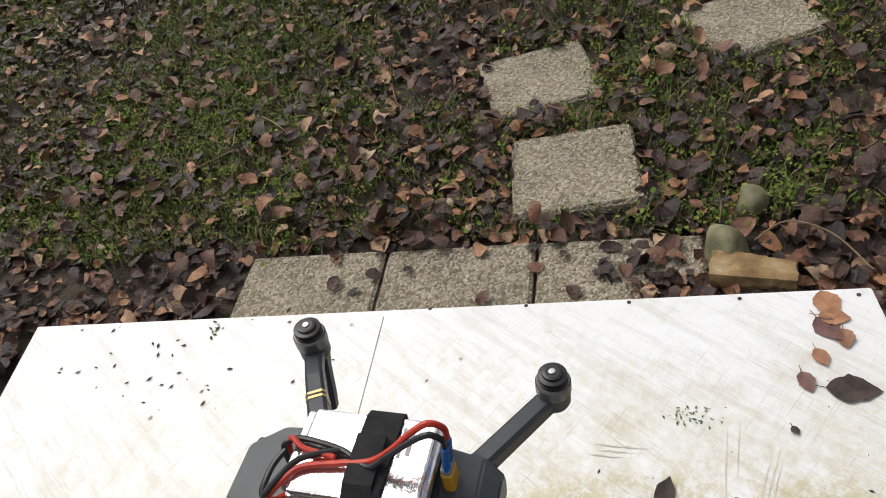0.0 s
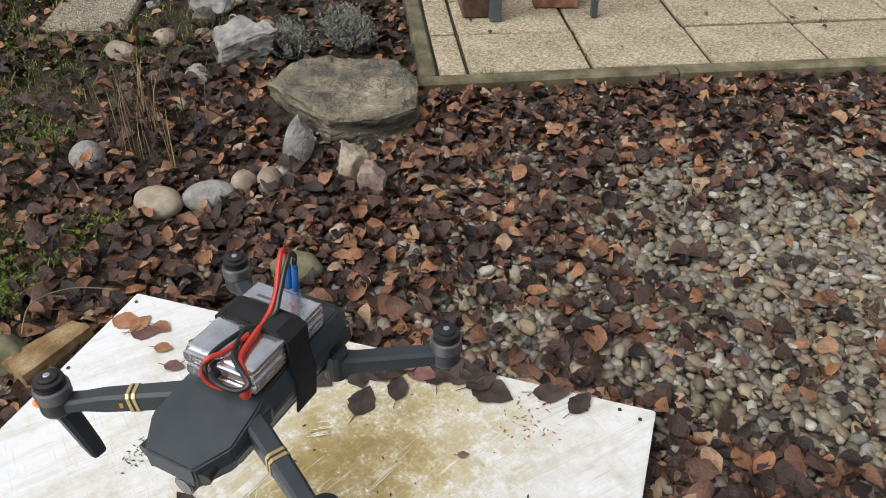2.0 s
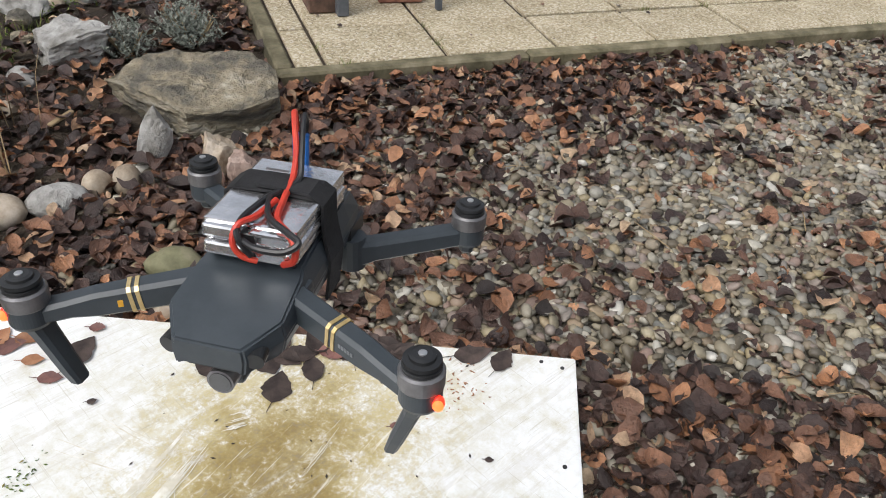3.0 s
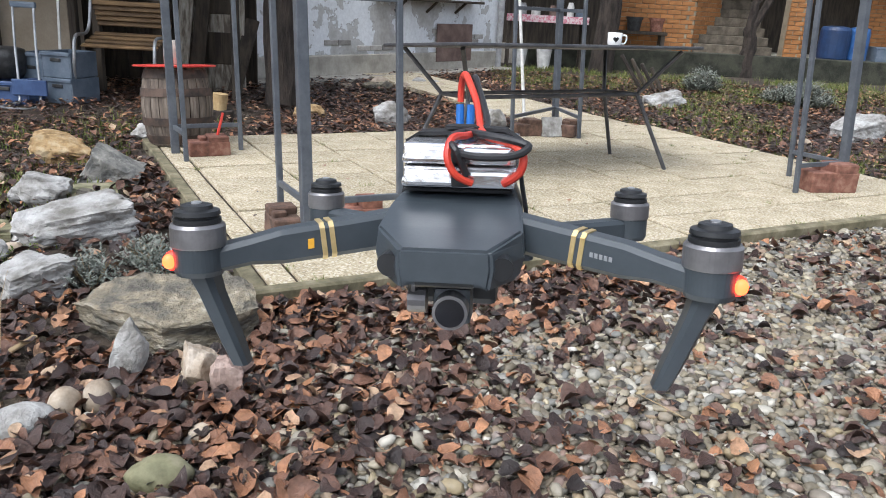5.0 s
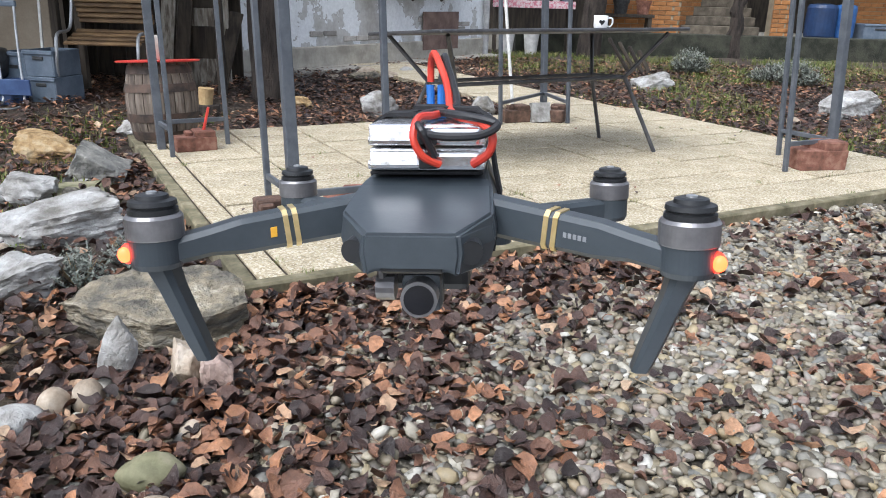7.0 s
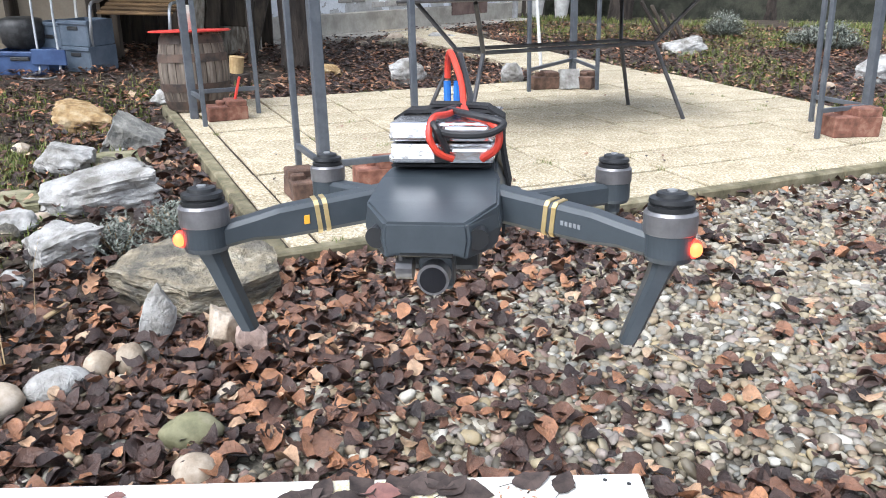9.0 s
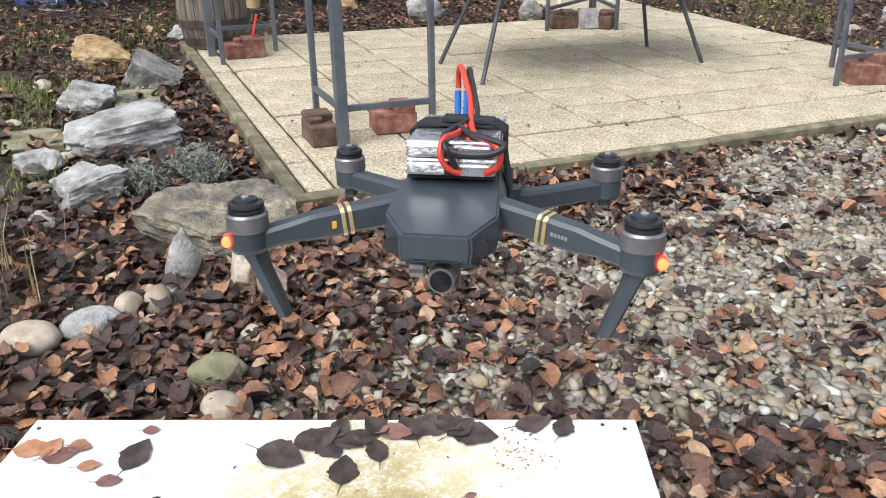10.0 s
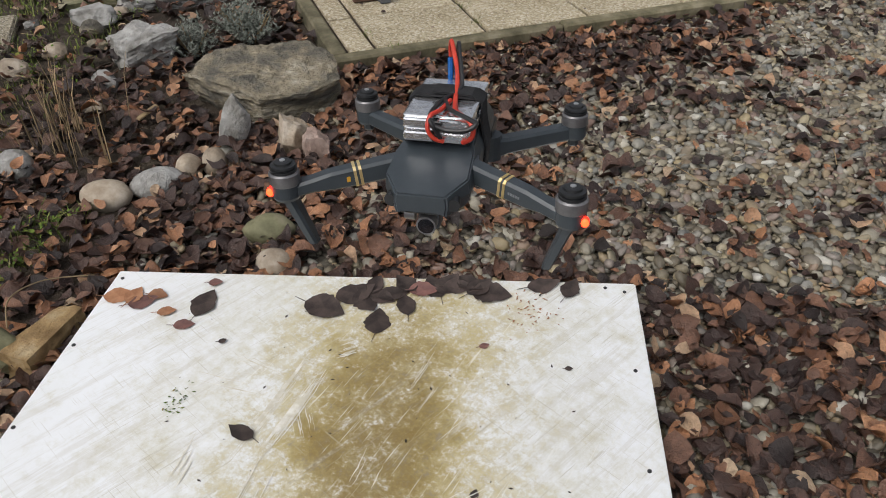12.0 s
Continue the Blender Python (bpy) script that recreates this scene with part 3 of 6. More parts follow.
# a few strays on the paving
strays = [(*pat(rl.uniform(0.1, PW), rl.uniform(0.1, PD), 0)[:2], PZ + 0.008) for _ in range(150)]
scatter_leaves("fallen_leaves", strays, LEAF, "single dry leaves and crumbs lying on the patio", (0.008, 0.032), seed=4, calm=0.3)
edge = []
for _ in range(14):
    x = rl.uniform(-0.88, -0.7)
    edge.append((x, rl.uniform(0.0, 1.15), 0.024))
scatter_leaves("fallen_leaves", edge, LEAF, "leaves blown onto the row of slabs", (0.03, 0.055), seed=5, calm=0.4)

# ---- gravel ----
BEDMAT = mat("gravel_bed", [(0.2, (0.035, 0.029, 0.022)), (0.8, (0.06, 0.05, 0.04))], 5, 0.85, bump=0.9, depth=0.01, flecks=(60, [(0.0, (0.03, 0.026, 0.02)), (0.5, (0.09, 0.08, 0.06)), (1.0, (0.2, 0.18, 0.14))], 0.7))


def yard(x, y):
    """Whether the gravel yard covers this place."""
    u, v = to_pat(x, y)
    return v < -0.005 and not (y < 1.45 and x < 0.5) and x > -0.7 and x < 0.75 + 0.66 * y


def build_bed():
    verts, faces, index = [], [], {}
    n = 0.1
    for i in range(-6, 45):
        for j in range(2, 50):
            x, y = i * n, j * n
            if not all(to_pat(x + a, y + b)[1] < 0.06 for a in (0, n) for b in (0, n)) or x < -0.55 or (y < 1.4 and x < 0.4) or x > 0.85 + 0.66 * y:
                continue
            q = []
            for a, b in ((0, 0), (1, 0), (1, 1), (0, 1)):
                k = (i + a, j + b)
                if k not in index:
                    index[k] = len(verts)
                    verts.append((k[0] * n, k[1] * n, ground_height(k[0] * n, k[1] * n) + 0.005))
                q.append(index[k])
            faces.append(q)
    return stuff("gravel_bed", verts, faces, BEDMAT, "fine dark grit under the gravel", "gravel", smooth=True)


build_bed()


def build_gravel():
    rnd = random.Random(21)
    base = bmesh.new()
    bmesh.ops.create_cube(base, size=1.3)
    bmesh.ops.subdivide_edges(base, edges=base.edges[:], cuts=1, use_grid_fill=True)
    for v in base.verts:
        v.co = v.co.normalized()
    bv = np.array([v.co[:] for v in base.verts])
    bf = [tuple(v.index for v in f.verts) for f in base.faces]
    base.free()
    verts, faces = [], []
    for _ in range(70000):
        x, y = rnd.uniform(-0.7, 3.3), rnd.uniform(0.3, 4.4)
        if not yard(x, y) or on_board(x, y, 0.005):
            u, v = to_pat(x, y)
            if not (-0.8 < u < -0.06 and -0.3 < v < 2.6 and rnd.random() < 0.4):
                continue
        if x > 0.5 and y < 1.85 and rnd.random() < 0.35 or len(verts) > 26 * 26500:
            continue
        if rnd.random() > 0.3 + 0.7 * min(1.0, max(0.0, (x + 0.3) / 0.7)) or x > 2.2 and rnd.random() < 0.4:
            continue
        s = rnd.choice((0.007, 0.009, 0.0105, 0.012, 0.0135, 0.017)) * rnd.uniform(0.85, 1.2)
        sc = np.array([s * rnd.uniform(1.0, 1.75), s * rnd.uniform(0.8, 1.1), s * rnd.uniform(0.45, 0.8)])
        wob = 1 + 0.15 * np.sin(bv @ np.array([rnd.uniform(-3, 3) for _ in range(3)]) + rnd.uniform(0, 6))
        r = np.array(Euler((rnd.gauss(0, 0.35), rnd.gauss(0, 0.35), rnd.uniform(0, 6.283))).to_matrix())
        q = (bv * wob[:, None] * sc) @ r.T + np.array([x, y, ground_height(x, y) + 0.005 + s * 0.4 + rnd.random() ** 2 * 0.012])
        o = len(verts)
        verts += q.tolist()
        faces += [tuple(o + i for i in f) for f in bf]
    return stuff("gravel", verts, faces, PEBBLE, "rounded grey, tan and white river gravel", "gravel", smooth=True)


build_gravel()

# ---- what lies on the board ----
def lone_leaf(x, y, length, turn, material, label, curl=0.06, bend=0.08, wide=1.05, z=BZ):
    rnd = random.Random(int(abs(x * 991 + y * 577) * 100))
    n, rows = 13, []
    curl, bend, wide = rnd.uniform(-0.05, 0.32), rnd.uniform(-0.05, 0.35), wide * rnd.uniform(0.8, 1.05)
    for i in range(n):
        t = i / (n - 1)
        w = 0.36 * wide * math.sin(math.pi * t ** 0.8) ** 0.95 * length if 0 < i < n - 1 else 0.0
        arch = bend * length * (t - 0.4) ** 2
        edge = [0.0, 0.0]
        for k in (0, 1):
            edge[k] = w * (1 + rnd.uniform(-0.16, 0.08))
        rows.append([((t - 0.5) * length, edge[0], arch + curl * w), ((t - 0.5) * length, edge[0] * 0.5, arch + curl * w * 0.2), ((t - 0.5) * length, 0, arch), ((t - 0.5) * length, -edge[1] * 0.5, arch + curl * w * 0.2), ((t - 0.5) * length, -edge[1], arch + curl * w * 0.7)])
    p = np.array([q for r in rows for q in r])
    th = thing("leaf", label, "leaf", pose(x, y, z + 0.0012 - p[:, 2].min(), 0, 0, turn), "leaves on the board")
    bm = bmesh.new()
    vs = [[bm.verts.new(q) for q in r] for r in rows]
    for r0, r1 in zip(vs, vs[1:]):
        for k in range(4):
            bm.faces.new((r0[k], r1[k], r1[k + 1], r0[k + 1]))
    bmesh.ops.remove_doubles(bm, verts=bm.verts[:], dist=1e-6)
    bmesh.ops.recalc_face_normals(bm, faces=bm.faces[:])
    part("blade", bm, material, th, smooth=True)
    part("stalk", rod(bmesh.new(), (-length * 0.48, 0, p[2][2] + 0.001), (-length * 0.78, length * 0.05, p[:, 2].min() + 0.001), 0.0009, 0.0007, 6), material, th)
    return th


DL, RL, TL = "dark wet fallen leaf lying on the white board", "red-brown fallen leaf lying on the white board", "tan fallen leaf lying on the white board"
for x, y, L, a, m, lab in [(-0.601, 1.438, 0.075, 10, TANLEAF, TL), (-0.567, 1.445, 0.06, 80, TANLEAF, TL), (-0.537, 1.428, 0.07, 30, REDLEAF, RL), (-0.513, 1.453, 0.05, 0, TANLEAF, TL),
                           (-0.469, 1.404, 0.045, 20, TANLEAF, TL), (-0.396, 1.447, 0.095, 84, DARKLEAF, DL), (-0.397, 1.517, 0.035, 10, REDLEAF, RL), (-0.413, 1.37, 0.05, 15, REDLEAF, RL),
                           (-0.118, 1.473, 0.105, -15, DARKLEAF, DL), (-0.06, 1.535, 0.10, 35, DARKLEAF, DL), (0.005, 1.53, 0.07, -20, DARKLEAF, DL), (0.063, 1.514, 0.075, 110, DARKLEAF, DL),
                           (0.01, 1.452, 0.085, 95, DARKLEAF, DL), (0.096, 1.57, 0.075, 10, REDLEAF, RL), (0.15, 1.60, 0.08, 60, DARKLEAF, DL), (0.20, 1.61, 0.075, -30, DARKLEAF, DL), (0.255, 1.582, 0.10, 0, DARKLEAF, DL),
                           (0.375, 1.632, 0.085, 25, DARKLEAF, DL), (0.439, 1.628, 0.075, 70, DARKLEAF, DL), (-0.183, 1.105, 0.06, 160, DARKLEAF, DL), (0.257, 1.411, 0.025, 30, REDLEAF, RL), (0.05, 1.585, 0.07, 140, DARKLEAF, DL),
                           (-0.02, 1.57, 0.07, 80, DARKLEAF, DL), (-0.309, 1.335, 0.02, 30, DARKLEAF, DL), (0.28, 1.04, 0.022, 80, DARKLEAF, DL), (0.441, 1.373, 0.018, 10, DARKLEAF, DL),
                           (-0.03, 1.51, 0.085, -50, DARKLEAF, DL), (0.03, 1.545, 0.08, 25, DARKLEAF, DL),
                           (0.12, 1.585, 0.08, 120, DARKLEAF, DL), (0.175, 1.595, 0.075, 5, DARKLEAF, DL), (0.225, 1.60, 0.08, 50, DARKLEAF, DL)]:
    lone_leaf(x, y, L, a, m, lab, z=BZ + 0.0007 * (int(abs(x) * 1000) % 5))


def crumbs(name, centre, spread, n, size, material, label, category, seed, flat=0.6):
    rnd = random.Random(seed)
    verts, faces = [], []
    for _ in range(n):
        x, y = rnd.gauss(centre[0], spread[0]), rnd.gauss(centre[1], spread[1])
        s = rnd.uniform(*size)
        a = rnd.uniform(0, 6.283)
        c, si = math.cos(a), math.sin(a)
        o = len(verts)
        for dx, dy, dz in ((1.5, 0, 0.3), (0, 0.6, 0.3), (-1.5, 0, 0.3), (0, -0.6, 0.3), (0, 0, 0.3 + flat), (0, 0, -0.05)):
            verts.append((x + s * (dx * c - dy * si), y + s * (dx * si + dy * c), BZ + 0.0012 + s * dz))
        faces += [(o, o + 1, o + 4), (o + 1, o + 2, o + 4), (o + 2, o + 3, o + 4), (o + 3, o, o + 4), (o + 1, o, o + 5), (o + 2, o + 1, o + 5), (o + 3, o + 2, o + 5), (o, o + 3, o + 5)]
    return stuff(name, verts, faces, material, label, category, smooth=True)


crumbs("seeds", (0.35, 1.535), (0.03, 0.03), 60, (0.002, 0.0034), TANLEAF, "scattered tan seed husks on the white board", "seeds", 5)
crumbs("crumbs", (-0.5, -0.05), (0.09, 0.16), 40, (0.002, 0.007), DARKLEAF, "dark crumbs of dirt on the white board", "dirt", 6, 0.3)
crumbs("crumbs", (0.05, 1.15), (0.28, 0.3), 60, (0.0015, 0.004), DARKLEAF, "fine dark crumbs on the stained board", "dirt", 7, 0.3)
crumbs("moss_bits", (-0.34, 1.155), (0.012, 0.024), 40, (0.0014, 0.0036), WEED, "small green sprig lying on the board", "sprig", 8, 0.3)
crumbs("moss_bits", (-0.577, 0.053), (0.02, 0.012), 10, (0.003, 0.006), WEED, "small green sprig near the board edge", "sprig", 9, 0.3)

def twigs(n, area, seed, label):
    rnd = random.Random(seed)
    bm = bmesh.new()
    for _ in range(n):
        x, y = rnd.uniform(area[0], area[1]), rnd.uniform(area[2], area[3])
        if on_board(x, y, 0.02) or in_patio(x, y):
            continue
        a, L, z = rnd.uniform(0, 6.283), rnd.uniform(0.06, 0.18), rnd.uniform(0.03, 0.045)
        p = Vector((x, y, z))
        q = p + Vector((math.cos(a) * L, math.sin(a) * L, rnd.uniform(-0.01, 0.015)))
        mid = (p + q) / 2 + Vector((rnd.gauss(0, 0.006), rnd.gauss(0, 0.006), 0.004))
        r = rnd.uniform(0.001, 0.0022)
        rod(bm, p, mid, r, r, 5)
        rod(bm, mid, q, r, r * 0.6, 5)
    ob = mesh_ob("twigs", bm, DRY)
    return tagged(ob, label, "twigs", kind="stuff")


twigs(60, (-2.6, 1.6, -0.6, 3.0), 71, "thin dry twigs and straws lying on the leaves")
straw = rod(bmesh.new(), (-1.28, -0.36, 0.045), (-1.36, -0.20, 0.06), 0.0022, 0.0018, 6)
tagged(mesh_ob("straw", straw, DRY), "pale straw stalk lying on the leaves", "straw")
splinter = bar(bmesh.new(), (-0.984, 2.299, 0.045), (-0.957, 2.386, 0.055), 0.018, 0.010, 0.003)
tagged(mesh_ob("wood_splinter", splinter, DRY), "pale weathered wood splinter lying on the leaves", "wood")
vine = tube([(-0.83, 1.33, 0.05), (-0.86, 1.40, 0.075), (-0.83, 1.49, 0.06), (-0.74, 1.56, 0.03)], 0.0018)
tagged(mesh_ob("bent_twig", vine, DRY), "thin bent twig arching over the leaves", "twig")

# pale scratches and rubbed places in the dirt
SCRATCH = mat("rubbed_pale_scratch", [(0.3, (0.62, 0.58, 0.47)), (0.8, (0.80, 0.78, 0.72))], 40, 0.6, bump=0)


def scratches(runs, seed):
    rnd = random.Random(seed)
    verts, faces, rank = [], [], 0
    for (x0, y0), (x1, y1), n, spread, width in runs:
        d = Vector((x1 - x0, y1 - y0)).normalized()
        side = Vector((-d.y, d.x))
        L = math.hypot(x1 - x0, y1 - y0)
        for _ in range(n):
            off = rnd.gauss(0, spread)
            rank += 1
            a, b = rnd.uniform(-0.1, 0.35) * L, rnd.uniform(0.6, 1.1) * L
            w = width * rnd.uniform(0.3, 1.0)
            steps = 7
            for k in range(steps + 1):
                t = a + (b - a) * k / steps
                c = Vector((x0, y0)) + d * t + side * (off + 0.06 * L * (t / L) ** 2 * rnd.uniform(0.9, 1.0) + rnd.gauss(0, 0.0006))
                hw = w * (0.15 + math.sin(math.pi * k / steps)) * rnd.uniform(0.6, 1.1)
                for s_ in (-1, 1):
                    p = c + side * hw * s_
                    verts.append((p.x, p.y, BZ + 0.0004 + 0.00005 * rank))
                if k:
                    o = len(verts) - 4
                    faces.append((o, o + 2, o + 3, o + 1))
    return stuff("scratches", verts, faces, SCRATCH, "pale scratches rubbed through the dirt on the board", "scratches")


scratches([((-0.19, 1.03), (-0.09, 1.34), 10, 0.009, 0.0032), ((-0.13, 1.06), (-0.06, 1.28), 8, 0.007, 0.0028), ((-0.28, 1.30), (-0.15, 1.25), 4, 0.006, 0.0014), ((-0.33, 1.22), (-0.17, 1.19), 4, 0.008, 0.0012),
           ((-0.06, 1.12), (-0.09, 1.19), 6, 0.012, 0.0014), ((-0.14, 0.86), (-0.10, 1.06), 6, 0.014, 0.0016), ((-0.27, 0.95), (-0.25, 1.08), 3, 0.012, 0.0018), ((0.05, 1.02), (0.07, 1.10), 4, 0.014, 0.0013),
           ((0.16, 0.95), (0.32, 1.06), 5, 0.012, 0.0012), ((0.12, 1.27), (0.16, 1.38), 4, 0.016, 0.0012), ((0.05, 0.75), (0.12, 0.95), 6, 0.03, 0.0013), ((0.2, 1.15), (0.33, 1.35), 4, 0.03, 0.001), ((-0.05, 1.33), (0.0, 1.36), 9, 0.012, 0.0022)], 12)
# ---- grass and weeds ----
def blades(name, n, area, density, height, material, label, seed, lean=0.6, width=0.0035, category="grass"):
    rnd = random.Random(seed)
    verts, faces = [], []
    for _ in range(n):
        x, y = rnd.uniform(area[0], area[1]), rnd.uniform(area[2], area[3])
        if rnd.random() > density(x, y):
            continue
        z = ground_height(x, y)
        for _k in range(3):
            h = rnd.uniform(*height)
            a = rnd.uniform(0, 6.283)
            l = rnd.uniform(0.1, lean) * h
            bx, by = x + rnd.gauss(0, 0.012), y + rnd.gauss(0, 0.012)
            wx, wy = -math.sin(a) * width, math.cos(a) * width
            dx, dy = math.cos(a) * l, math.sin(a) * l
            o = len(verts)
            verts += [(bx - wx, by - wy, z), (bx + wx, by + wy, z), (bx + dx * 0.4 + wx * 0.8, by + dy * 0.4 + wy * 0.8, z + h * 0.6),
                      (bx + dx * 0.4 - wx * 0.8, by + dy * 0.4 - wy * 0.8, z + h * 0.6), (bx + dx, by + dy, z + h * 0.92)]
            faces += [(o, o + 1, o + 2, o + 3), (o + 3, o + 2, o + 4)]
    return stuff(name, verts, faces, material, label, category)


def lawn_density(x, y):
    if x > -0.92 + 0.1 * noise.noise((y * 3, 0, 0)) or on_board(x, y):
        return 0.0
    u, v = to_pat(x, y)
    if in_patio(x, y, 0.05) or (u < 0 and v > -0.6 and x > -1.35):
        return 0.0
    for sx, sy in ((-1.168, 0.908), (-1.638, 0.780), (-1.845, 1.448), (-1.99, 2.86)):
        if abs(x - sx) < 0.17 and abs(y - sy) < 0.17:
            return 0.0
    p = 0.56 + 1.0 * noise.noise((x * 1.1, y * 1.1, 17)) + 0.4 * noise.noise((x * 4, y * 4, 9)) + (0.25 if x < -2.0 or (x < -1.1 and y > 1.5) else 0.0)
    if y > 2.1:
        p *= min(1.0, max(0.12, (-1.55 - x) / 1.3))
    return min(1.0, max(0.03, p)) * min(1.0, max(0.0, (x + 5.2) / 1.2))


blades("grass", 90000, (-5.2, -0.9, -2.6, 4.4), lawn_density, (0.02, 0.055), GRASS, "short damp winter lawn grass among leaves", 31, 1.3, 0.0024)


def weeds(name, n, area, density, seed, size=(0.008, 0.018)):
    rnd = random.Random(seed)
    verts, faces = [], []
    for _ in range(n):
        cx, cy = rnd.uniform(area[0], area[1]), rnd.uniform(area[2], area[3])
        if rnd.random() > density(cx, cy) * 0.8:
            continue
        for _k in range(rnd.randint(3, 9)):
            x, y = cx + rnd.gauss(0, 0.03), cy + rnd.gauss(0, 0.03)
            z = ground_height(x, y) + rnd.uniform(0.02, 0.055)
            s = rnd.uniform(*size)
            r = np.array(Euler((rnd.gauss(0, 0.4), rnd.gauss(0, 0.4), rnd.uniform(0, 6.283))).to_matrix())
            ring = np.array([(s * math.cos(k * 1.0472) * (1.15 if k == 0 else 1), s * math.sin(k * 1.0472), 0.25 * s) for k in range(6)] + [(0, 0, 0)]) @ r.T + (x, y, z)
            o = len(verts)
            verts += ring.tolist()
            faces += [(o + 6, o + k, o + (k + 1) % 6) for k in range(6)]
    return stuff(name, verts, faces, WEED, "low round-leaved green weeds creeping through the grass", "weeds", smooth=True)


weeds("weeds", 3600, (-5.0, -0.9, -2.4, 3.2), lawn_density, 33, (0.004, 0.009))


def moss(n, area, density, seed):
    """Tiny leaflets of clover, chickweed and moss between the fallen leaves."""
    rnd = random.Random(seed)
    verts, faces = [], []
    for _ in range(n):
        cx, cy = rnd.uniform(area[0], area[1]), rnd.uniform(area[2], area[3])
        if rnd.random() > density(cx, cy):
            continue
        for _k in range(rnd.randint(4, 10)):
            x, y = cx + rnd.gauss(0, 0.018), cy + rnd.gauss(0, 0.018)
            z = ground_height(x, y) + rnd.uniform(0.02, 0.062)
            a, s, t1, t2 = rnd.uniform(0, 6.283), rnd.uniform(0.0028, 0.0065), rnd.gauss(0, 0.5), rnd.gauss(0, 0.5)
            c, d = math.cos(a) * s, math.sin(a) * s
            o = len(verts)
            verts += [(x + c, y + d, z + s * t1), (x - d * 0.7, y + c * 0.7, z + s * t2), (x - c, y - d, z - s * t1), (x + d * 0.7, y - c * 0.7, z - s * t2)]
            faces.append((o, o + 1, o + 2, o + 3))
    return stuff("moss_and_clover", verts, faces, WEED, "tiny-leaved moss and clover carpet between fallen leaves", "moss")


moss(20000, (-4.2, -0.9, -2.0, 3.2), lawn_density, 37)


def far_lawn(x, y):
    u, v = to_pat(x, y)
    if in_patio(x, y, 0.05):
        return 0.0
    return min(1, max(0.0, 0.35 + 1.5 * noise.noise((x * 0.9, y * 0.9, 21)) + (0.2 if y > 10.5 else -0.15))) if u > 4.4 or y > 9.5 else 0.0


blades("grass", 25000, (0.5, 9, 5.0, 14.5), far_lawn, (0.03, 0.11), GRASS, "rough unmown grass bed behind the patio", 35, 1.1, 0.004)
blades("grass", 3500, (-5.5, -1.6, 3.6, 6.6), lambda x, y: 0.0 if in_patio(x, y, 0.1) else max(0, 0.45 + noise.noise((x, y, 5))), (0.03, 0.09), GRASS, "patchy grass beside the rocks", 36)


def shrub(at, radius, height, seed, label):
    rnd = random.Random(seed)
    verts, faces = [], []
    big = max(1.0, radius / 0.15)
    for _ in range(int(80 * big ** 2)):
        a, r = rnd.uniform(0, 6.283), radius * math.sqrt(rnd.random())
        tip = Vector((math.cos(a) * r, math.sin(a) * r, height * (1 - 0.6 * (r / radius) ** 2) * rnd.uniform(0.7, 1.1)))
        foot = Vector((tip.x * 0.35, tip.y * 0.35, 0))
        for k in range(16):
            c = foot.lerp(tip, 0.25 + 0.75 * k / 16)
            b = rnd.uniform(0, 6.283)
            L, w = rnd.uniform(0.012, 0.024) * big, 0.0034 * big
            d = Vector((math.cos(b), math.sin(b), rnd.uniform(0.2, 1.0))).normalized() * L
            s = Vector((-math.sin(b), math.cos(b), 0)) * w
            o = len(verts)
            verts += [tuple(c), tuple(c + d * 0.5 + s), tuple(c + d), tuple(c + d * 0.5 - s)]
            faces += [(o, o + 1, o + 2, o + 3)]
    me = bpy.data.meshes.new("foliage")
    me.from_pydata(verts, [], faces)
    me.materials.append(SILVER_LEAF)
    th = thing("lavender_shrub", label, "shrub", pose(at[0], at[1], 0))
    ob = new("foliage", me)
    ob.parent = th
    stems = bmesh.new()
    for _ in range(9):
        a = rnd.uniform(0, 6.283)
        rod(stems, (0, 0, -0.01), (math.cos(a) * radius * 0.6, math.sin(a) * radius * 0.6, height * 0.7), 0.003, 0.0015, 5)
    part("stem", stems, DRY, th)
    return th


shrub((-0.86, 3.05), 0.13, 0.16, 41, "small silver-grey lavender bush behind the flat boulder")
shrub((-1.04, 2.88), 0.13, 0.17, 42, "silver-grey lavender bush beside a pale rock")
shrub((-0.95, 3.14), 0.12, 0.14, 43, "low silver-grey lavender bush by the patio edge")
blades("dry_stalks", 26, (-1.25, -0.95, 2.05, 2.3), lambda x, y: 1.0, (0.12, 0.34), DRY, "thin dry stalks standing among leaves", 44, 0.35, 0.002, "stalks")

